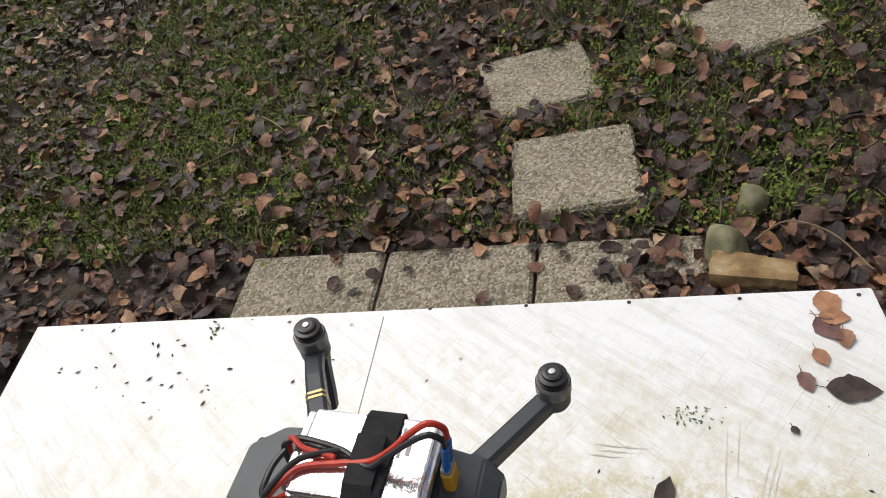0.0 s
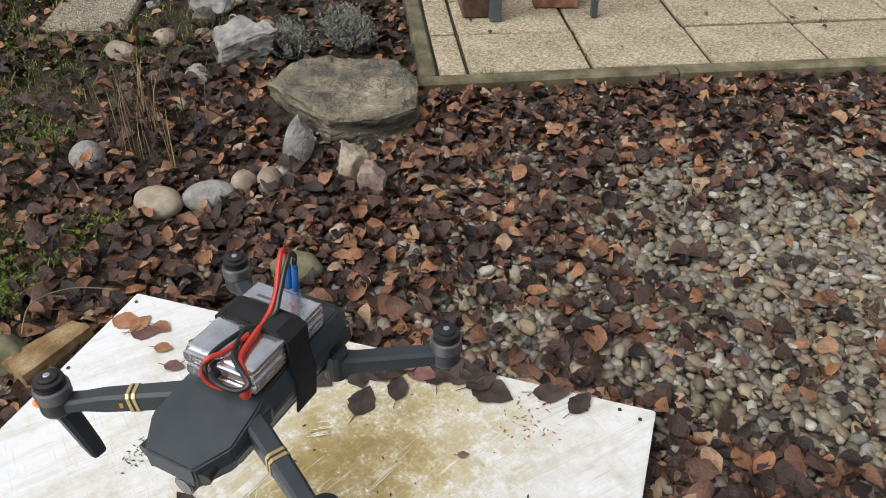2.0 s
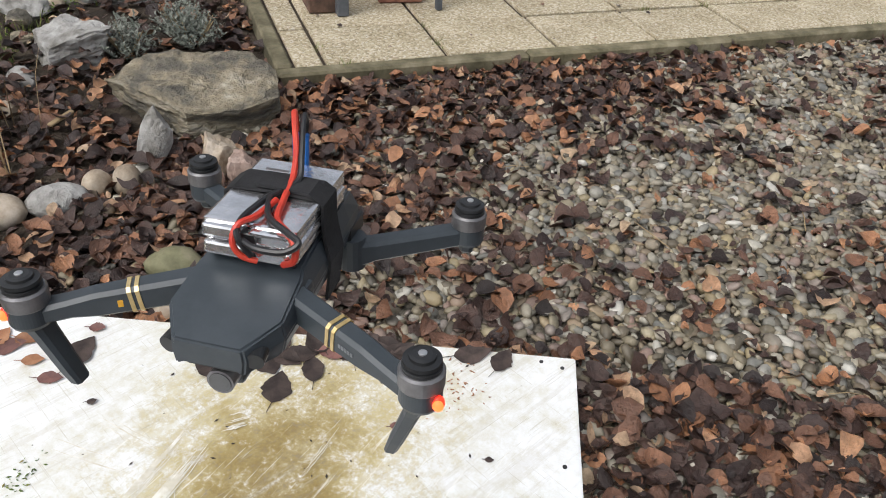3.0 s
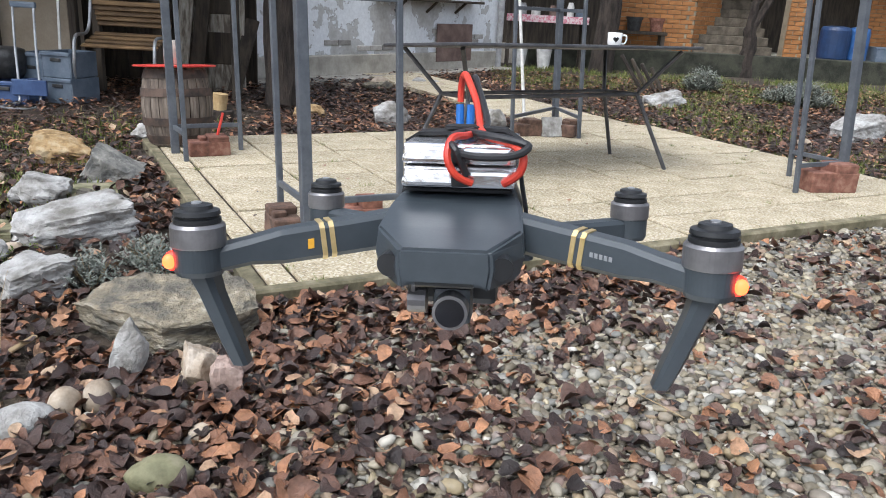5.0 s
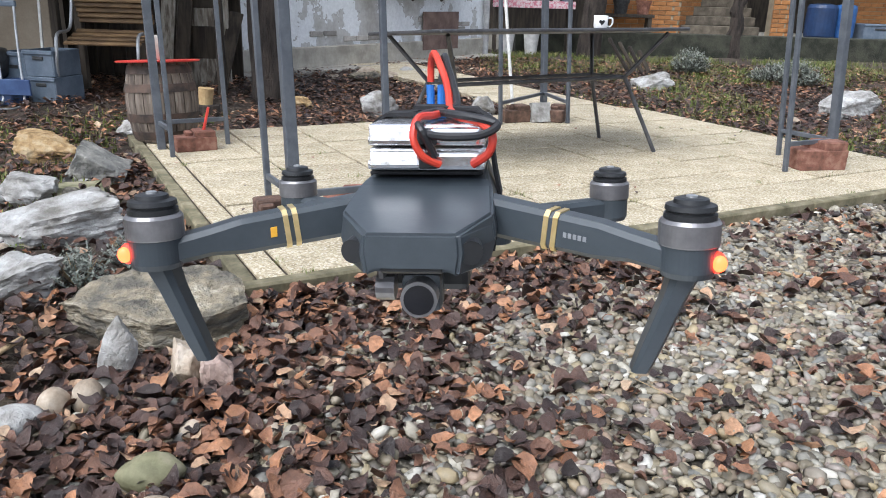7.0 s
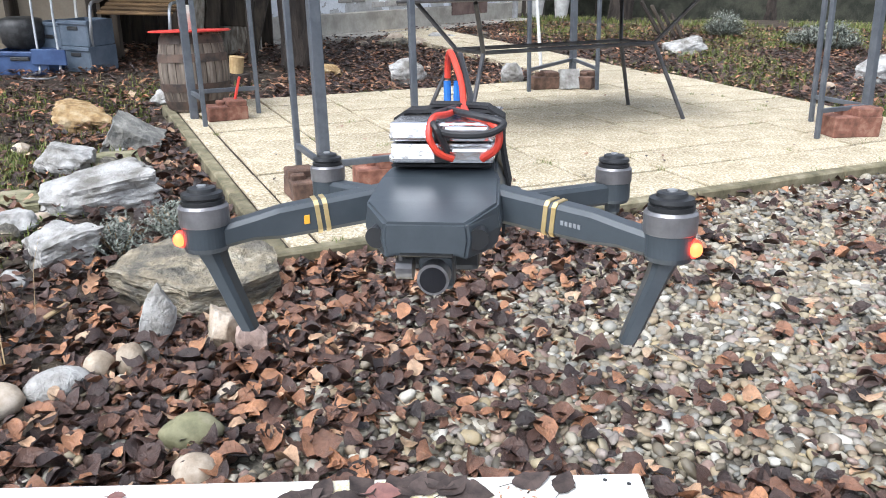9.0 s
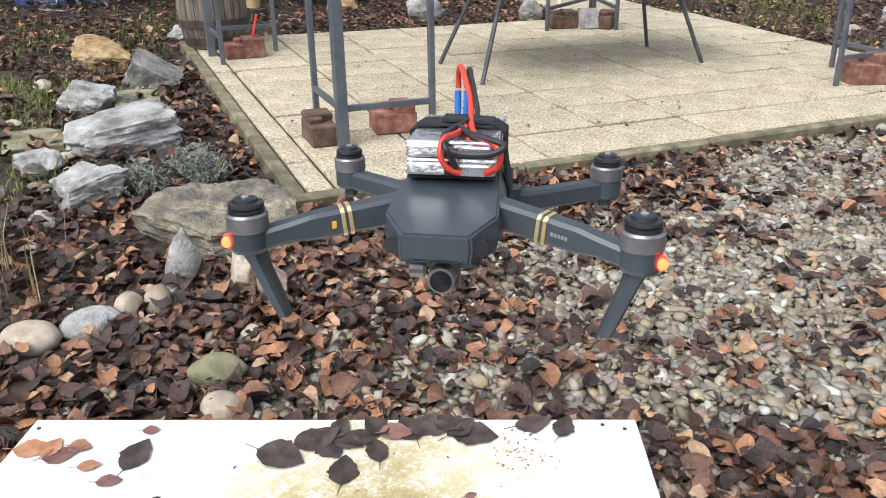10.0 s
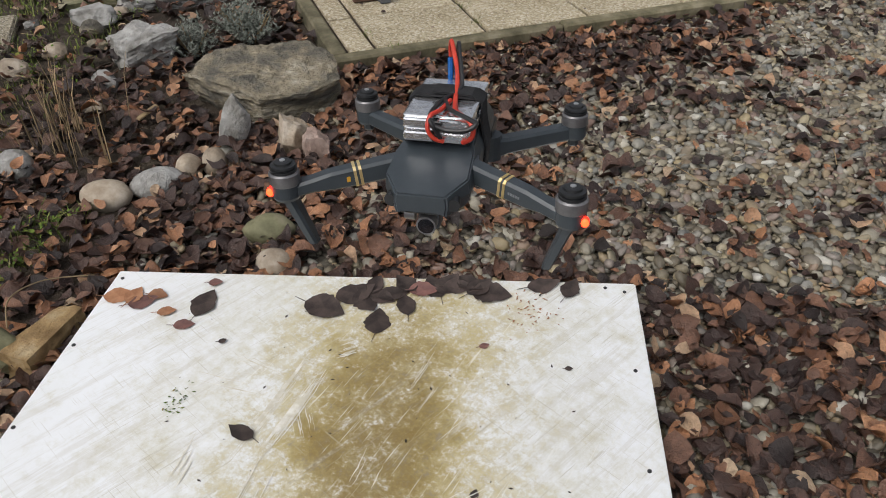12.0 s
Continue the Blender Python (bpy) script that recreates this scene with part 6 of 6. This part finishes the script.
def crate(at, size, material, label, turn=0):
    th = thing("storage_crate", label, "crate", pose(at[0], at[1], at[2], 0, 0, turn))
    w, d, h = size
    bm = bmesh.new()
    t = 0.012
    box(bm, (0, 0, t / 2 + 0.002), (w - 0.02, d - 0.02, t), None, 0.003)
    for sx in (-1, 1):
        box(bm, (sx * (w / 2 - t / 2), 0, h / 2), (t, d, h), None, 0.004)
        box(bm, (0, sx * (d / 2 - t / 2), h / 2), (w - 2 * t, t, h), None, 0.004)
    part("crate_body", bm, material, th)
    part("rim", boxed((0, -d / 2 - 0.004, h - 0.02), (w, 0.02, 0.03), None, 0.004), material, th)
    part("grip", boxed((0, -d / 2 - 0.006, h * 0.7), (w * 0.35, 0.012, 0.03), None, 0.004), DARK, th)
    return th


crate((-3.33, 7.25, 0), (0.3, 0.34, 0.22), BLUEGREY, "grey-blue plastic crate standing on the ground", -14)
crate((-3.34, 7.26, 0.222), (0.3, 0.34, 0.22), BLUEGREY, "grey-blue plastic crate stacked on another", -12)
crate((-3.60, 7.3, 0.0), (0.24, 0.3, 0.42), BLUEGREY, "tall grey storage box beside the crates", -10)
crate((-3.74, 6.98, 0), (0.46, 0.32, 0.2), CRATE_BLUE, "blue plastic crate on the ground before the wall", 5)
tub = mesh_ob("black_tub", lathe(bmesh.new(), [(0.14, 0), (0.17, 0.04), (0.19, 0.18), (0.17, 0.24), (0.1, 0.26)], 24), DARK, True)
tub.matrix_basis = pose(-3.85, 7.12, 0.2)
tagged(tub, "round black tub standing on the blue crate", "tub")
cart = thing("hand_cart", "folding steel hand cart with blue handle and base", "hand cart")
for x in (-3.66, -3.48):
    part("upright", tube([(x, 7.02, 0.82), (x + 0.02, 6.96, 0.5), (x + 0.08, 6.85, 0.1), (x + 0.10, 6.78, 0.03)], 0.01), CHROME, cart)
part("cart_handle", boxed((-3.57, 7.02, 0.82), (0.22, 0.03, 0.05), None, 0.012, 2), BLUEGREY, cart, "dark blue grip")
part("foot_frame", tube([(-3.58, 6.82, 0.03), (-3.6, 6.6, 0.02), (-3.36, 6.58, 0.02), (-3.36, 6.8, 0.03)], 0.009), CHROME, cart)
part("net", boxed((-3.47, 6.82, 0.16), (0.3, 0.02, 0.13), None, 0.005), CRATE_BLUE, cart, "blue side panel")
pole = bar(bmesh.new(), (-3.55, 7.5, 0.3), (-3.6, 7.75, 1.9), 0.02, 0.02)
tagged(mesh_ob("white_pole", pole, WHITEWOOD), "pale pole leaning on the beige wall", "pole")
CUTWOOD = mat("cut_wood", [(0.2, (0.36, 0.24, 0.11)), (0.8, (0.5, 0.36, 0.18))], 14, 0.8, bump=0.3)
log = mesh_ob("wood_block", rod(bmesh.new(), (0, 0, 0), (0.015, 0, 0.13), 0.055, 0.06, 18), CUTWOOD)
log.matrix_basis = pose(-1.80, 6.62, 0.1)
tagged(log, "short cut wood block behind the barrel", "wood block")
chop = mesh_ob("tree_stump", lathe(bmesh.new(), [(0.12, -0.02), (0.105, 0.03), (0.10, 0.095), (0.09, 0.1)], 18), BARK)
chop.matrix_basis = pose(-1.79, 6.62, 0)
tagged(chop, "low dark stump carrying a cut wood block", "stump")

# ---- trees: bare trunks with limbs ----
def tree(at, radius, height, lean, limbs, label, seed):
    th = thing("tree", label, "tree", pose(at[0], at[1], at[2]))
    rnd = random.Random(seed)

    def limb_mesh(pts, r0, r1):
        rings, n = [], 14
        for i, p in enumerate(pts):
            r = r0 + (r1 - r0) * i / (len(pts) - 1)
            rings.append([Vector(p) + Vector((math.cos(2 * math.pi * k / n), math.sin(2 * math.pi * k / n), 0)) * r * (1 + 0.16 * noise.noise((k * 1.3 + seed, p[2] * 3, i))) for k in range(n)])
        return loft(bmesh.new(), rings)

    trunk = [Vector((lean[0] * (k / 10) + 0.05 * radius * rnd.uniform(-4, 4), lean[1] * k / 10, -0.05 + height * k / 10)) for k in range(11)]
    bm = limb_mesh(trunk, radius * 1.12, radius * 0.7)
    part("trunk", bm, BARK, th)
    for f, dx, dy, L, r in limbs:
        base = trunk[int(f * 10)]
        pts = [base + Vector((dx, dy, 0)) * (t / 6) * L + Vector((0, 0, L * (0.9 * t / 6) + 0.05 * rnd.uniform(-1, 1))) for t in range(7)]
        part("limb", limb_mesh(pts, r, r * 0.4), BARK, th)
        for k in range(5):
            q = pts[2 + k % 5]
            e = q + Vector((rnd.uniform(-0.5, 0.5), rnd.uniform(-0.4, 0.4), rnd.uniform(0.3, 0.8))) * L * 0.4
            part("twig", rod(bmesh.new(), q, e, r * 0.22, r * 0.06, 6), BARK, th)
    return th


tree((-1.48, 7.5, 0), 0.155, 3.2, (-0.12, 0.2), [(0.8, 0.5, 0.2, 1.2, 0.07), (0.9, -0.5, 0.1, 1.3, 0.08)], "thick dark tree trunk rising beside the patio", 3)
tree((5.25, 15.2, 0.0), 0.15, 0.95, (-0.05, 0), [(0.95, 0.06, 0.0, 1.6, 0.09), (0.95, 0.45, 0.05, 1.6, 0.10)], "dark forked garden tree behind the retaining wall", 4)
tree((2.40, 14.2, 0), 0.19, 3.4, (0.15, 0), [(0.9, 0.4, 0.1, 1.2, 0.08)], "dark tree trunk before the brick building", 5)

# ---- brick building, terrace and steps ----
wall("wall_retaining", (1.2, 14.95), (13.0, 15.35), -0.1, 0.40, 0.4, MOSSWALL, "low dark mossy retaining wall behind the garden bed")
tagged(mesh_ob("terrace", boxed((7.0, 18.2, 0.13), (16, 5.6, 0.46), None), CONCRETE), "concrete terrace behind the retaining wall", "terrace", kind="structure")
BX = slab_mesh("brick", 0.242, 0.05, 0.075, ORANGE_BRICK, 0.005)
BHALF = slab_mesh("brick", 0.114, 0.05, 0.075, ORANGE_BRICK, 0.005)


def brick_wall(name, x0, x1, y, z0, rows, label, depth=0.3):
    w = tagged(new(name), label, "wall", kind="structure")
    part("mortar_core", boxed(((x0 + x1) / 2, y + depth / 2 + 0.01, (z0 + 3.6) / 2), (x1 - x0 - 0.02, depth, 3.6 - z0), None), MORTAR, w, "pale mortar")
    n = int(round((x1 - x0) / 0.252))
    for r in range(rows):
        for c in range(n + (r % 2)):
            x = x0 + 0.126 + c * 0.252 - (0.126 if r % 2 else 0)
            half = x < x0 + 0.1 or x > x1 - 0.1
            if half:
                x = x0 + 0.06 if x < x0 + 0.1 else x1 - 0.06
            o = new("brick", BHALF if half else BX)
            o.parent = w
            o.matrix_basis = pose(x, y + 0.018, z0 + 0.08 + r * 0.085)
    return w


brick_wall("wall_brick_west", 2.85, 4.40, 16.0, 0.36, 18, "orange facing-brick wall of the building beyond the garden")
brick_wall("wall_brick_east", 6.16, 6.56, 16.0, 0.36, 18, "orange facing-brick pier beside the garden steps")
brick_wall("wall_brick_far", 8.6, 10.2, 18.0, 0.36, 16, "orange brick wall behind the blue barrels")
# dark wood closes the gap between the brick walls, where only deep shade shows
wall("wall_back", (-2.0, 18.4), (14.0, 18.4), 0.3, 5.0, 0.3, DARKWOOD, "dark wall standing in for the shaded depth of the terrace")
# both roofs lie out of view, added to keep sky light off what is below
tagged(mesh_ob("ceiling", boxed((1.45, 14.85, 2.5), (3.0, 2.0, 0.1)), DARKWOOD), "unseen dark roof added to shade the potting corner", "ceiling", kind="structure")
tagged(mesh_ob("ceiling", boxed((6.5, 17.4, 2.75), (14.5, 2.6, 0.15)), DARKWOOD), "unseen dark roof added to shade the terrace", "ceiling", kind="structure")
STEPSTONE = mat("weathered_step", [(0.2, (0.07, 0.058, 0.042)), (0.8, (0.15, 0.125, 0.092))], 6, 0.9, bump=0.4, fine=30, depth=0.006)
side_wall = tagged(new("wall_brick_return"), "orange facing-brick return wall beside the garden steps", "wall", kind="structure")
RDIR = Vector((0.60, 0.80, 0))
RROT = Matrix((RDIR, (-RDIR.y, RDIR.x, 0), (0, 0, 1))).transposed()
part("mortar_core", boxed(Vector((4.42, 16.06, 1.98)) + RDIR * 0.63 + Vector((-0.8, 0.6, 0)) * 0.1, (1.26, 0.2, 3.24), RROT), MORTAR, side_wall, "pale mortar")
for r_ in range(18):
    for c_ in range(5):
        o = new("brick", BX)
        o.parent = side_wall
        o.matrix_basis = Matrix.Translation(Vector((4.42, 16.06, 0.44 + r_ * 0.085)) + RDIR * (0.126 + c_ * 0.252 - (0.06 if r_ % 2 else 0)) + Vector((-0.8, 0.6, 0)) * 0.015) @ RROT.to_4x4()
stairs = tagged(new("stairs"), "grey stone garden steps between brick walls", "stairs", kind="structure")
for k in range(7):
    part("step", boxed((5.2, 16.0 + 0.15 + k * 0.28, 0.36 + 0.085 + k * 0.17), (1.5, 0.30, 0.17), None, 0.012), STEPSTONE, stairs)
bench2 = thing("plank_shelf", "rough wooden shelf with flowerpots against the brick wall", "shelf")
part("shelf_board", boxed((3.35, 15.75, 0.68), (0.95, 0.3, 0.06), None, 0.006), DARKWOOD, bench2)
for x in (2.95, 3.75):
    part("leg", boxed((x, 15.75, 0.5), (0.08, 0.26, 0.3), None, 0.006), DARKWOOD, bench2)
for x, m, lab, r in ((3.2, DARK, "dark plastic flowerpot", 0.15), (3.62, RED_BRICK, "brown clay flowerpot", 0.14)):
    p = mesh_ob("flowerpot", lathe(bmesh.new(), [(r * 0.75, 0), (r * 0.95, 0.2), (r * 1.05, 0.2), (r * 1.05, 0.25), (r * 0.9, 0.25), (r * 0.8, 0.2)], 20), m)
    p.matrix_basis = pose(x, 15.72, 0.712)
    tagged(p, lab + " on the plank shelf", "flowerpot")
# covered corner with a potting table
ptable = thing("potting_table", "dark potting table with a pink checked cloth", "table")
CLOTH = mat("pink_check_cloth", [(0.35, (0.5, 0.17, 0.22)), (0.65, (0.6, 0.5, 0.5))], 26, 0.9, bump=0.1)
part("tabletop", boxed((1.45, 14.6, 0.82), (1.4, 0.5, 0.04), None, 0.005), DARKWOOD, ptable)
part("cloth_edge", boxed((1.45, 14.33, 0.85), (1.42, 0.02, 0.12), None, 0.004), CLOTH, ptable, "hanging edge of pink checked cloth")
for x in (0.8, 2.1):
    for y in (14.42, 14.8):
        part("leg", boxed((x, y, 0.4), (0.06, 0.06, 0.8), None, 0.004), DARKWOOD, ptable)
wall("wall_corner", (0.35, 15.6), (2.85, 15.9), -0.1, 3.4, 0.2, DARKWOOD, "dark wall behind the potting table")
for x, z, h, r, m, lab in ((1.0, 0.84, 0.26, 0.09, POT, "grey tin"), (1.25, 0.84, 0.2, 0.08, WHITEWOOD, "white tub"), (1.55, 0.84, 0.24, 0.07, RUSTPANEL, "brown jar"), (1.85, 0.84, 0.3, 0.06, WHITEWOOD, "white bottle"), (2.02, 0.84, 0.2, 0.08, BLUEGREY, "blue-grey tin")):
    p = mesh_ob("container", lathe(bmesh.new(), [(r * 0.9, 0), (r, 0.02), (r, h * 0.75), (r * 0.8, h * 0.85), (r * 0.8, h)], 16), m)
    p.matrix_basis = pose(x, 14.55, z)
    tagged(p, lab + " on the potting table", "container", "containers on the potting table")
for x in (1.02, 1.45):
    p = mesh_ob("bucket", lathe(bmesh.new(), [(0.1, 0), (0.14, 0.36), (0.15, 0.36), (0.15, 0.38), (0.12, 0.38)], 20), WHITEWOOD)
    p.matrix_basis = pose(x, 14.5, 0.0)
    tagged(p, "white plastic bucket under the potting table", "bucket")
for x, m, r, lab in ((6.98, NAVY, 0.27, "dark blue bin"), (7.42, BLUE, 0.19, "bright blue plastic barrel")):
    p = mesh_ob("water_barrel", lathe(bmesh.new(), [(r * 0.9, 0), (r, 0.06), (r * 1.02, 0.3), (r, 0.56), (r * 0.9, 0.62), (r * 0.4, 0.64)], 28), m)
    p.matrix_basis = pose(x, 15.75, 0.36)
    tagged(p, lab + " on the terrace", "barrel")
crate((8.05, 15.8, 0.36), (0.62, 0.4, 0.3), BLUEGREY, "grey-blue plastic tub on the terrace")
bm = rod(bmesh.new(), pat(2.87, 2.78, PZ), (0.53, 6.95, 1.4), 0.013, seg=10)
tagged(mesh_ob("broom_handle", bm, WHITEWOOD), "pale broom handle leaning on the gazebo leg", "pole")

# rocks and wood in the beds behind the patio
stone("limestone_rock", (-0.44, 6.88, 0), (0.34, 0.26, 0.24), 201, LIME, "white rock in the leafy bed behind the patio", "rock", 30, (0, 0), 0.1)
stone("sandstone_rock", (-1.15, 7.05, 0), (0.30, 0.2, 0.15), 202, OCHRE, "yellowish stone beside the tree trunk", "rock", 10, (0, 0), 0.1)
stone("limestone_rock", (0.45, 6.9, 0), (0.2, 0.16, 0.24), 203, LIME, "white stone at the far edge of the patio", "rock", 0, (0, 0), 0.1)
stone("limestone_rock", (2.46, 9.45, 0), (0.50, 0.32, 0.24), 204, LIME, "pale rock at the edge of the grass bed", "rock", 15, (0, -14), 0.1, rough=0.1, cuts=9, blunt=0.8, block=True)
stone("limestone_rock", (3.88, 7.8, 0), (0.62, 0.46, 0.34), 205, LIME, "large pale rock beside the patio's grass bed", "rock", 20, (0, -12), 0.15, rough=0.1, cuts=12, blunt=0.8, block=True)
stone("cobble", (3.05, 7.0, 0), (0.15, 0.12, 0.12), 206, COBBLE, "tan cobble at the edge of the grass bed", "stone", 0, (0, 0), 0.2, "", True, cuts=3, detail=3)
stone("limestone_rock", (-1.98, 5.62, 0), (0.28, 0.16, 0.14), 207, LIME, "white stone beside the barrel", "rock", 0, (0, 0), 0.1)
stone("flat_stone", pat(2.98, 2.56), (0.20, 0.07, 0.19), 208, LIME, "broken white slab leaning on a clay block", "stone", 20, (-16, 0), 0.02, rough=0.03, cuts=4, blunt=1.0, block=True)
for k in range(16):
    f = rb.random()
    s_ = rb.uniform(0.08, 0.2)
    p = hp(-0.4 + 3 * f, 0, 1.2 + rb.uniform(-0.5, 0.4))
    stone("cobble", p, (s_ * 1.4, s_, s_ * 0.7), 300 + k, rb.choice((LIME, ROCK, COBBLE)), "loose stone along the foot of the house wall", "stone", rb.uniform(0, 360), (0, 0), 0.15, "stones along the house wall", False, detail=2, cuts=5)
stump = thing("split_stump", "split weathered stump standing in the grass bed", "stump", pose(2.55, 11.2, 0))
for k in range(4):
    part("splinter", bar(bmesh.new(), (k * 0.09, 0, 0), (k * 0.09 - 0.32 + 0.05 * k, 0.1, 0.48 - 0.05 * k), 0.06, 0.045, 0.012), DARKWOOD if k % 2 else BARK, stump)
for k, (x, y) in enumerate(((4.2, 10.6), (4.6, 10.9), (4.4, 10.2), (3.4, 11.4))):
    shrub((x, y), 0.30, 0.27 + 0.04 * k, 60 + k, "grey-green lavender bush in the grass bed")
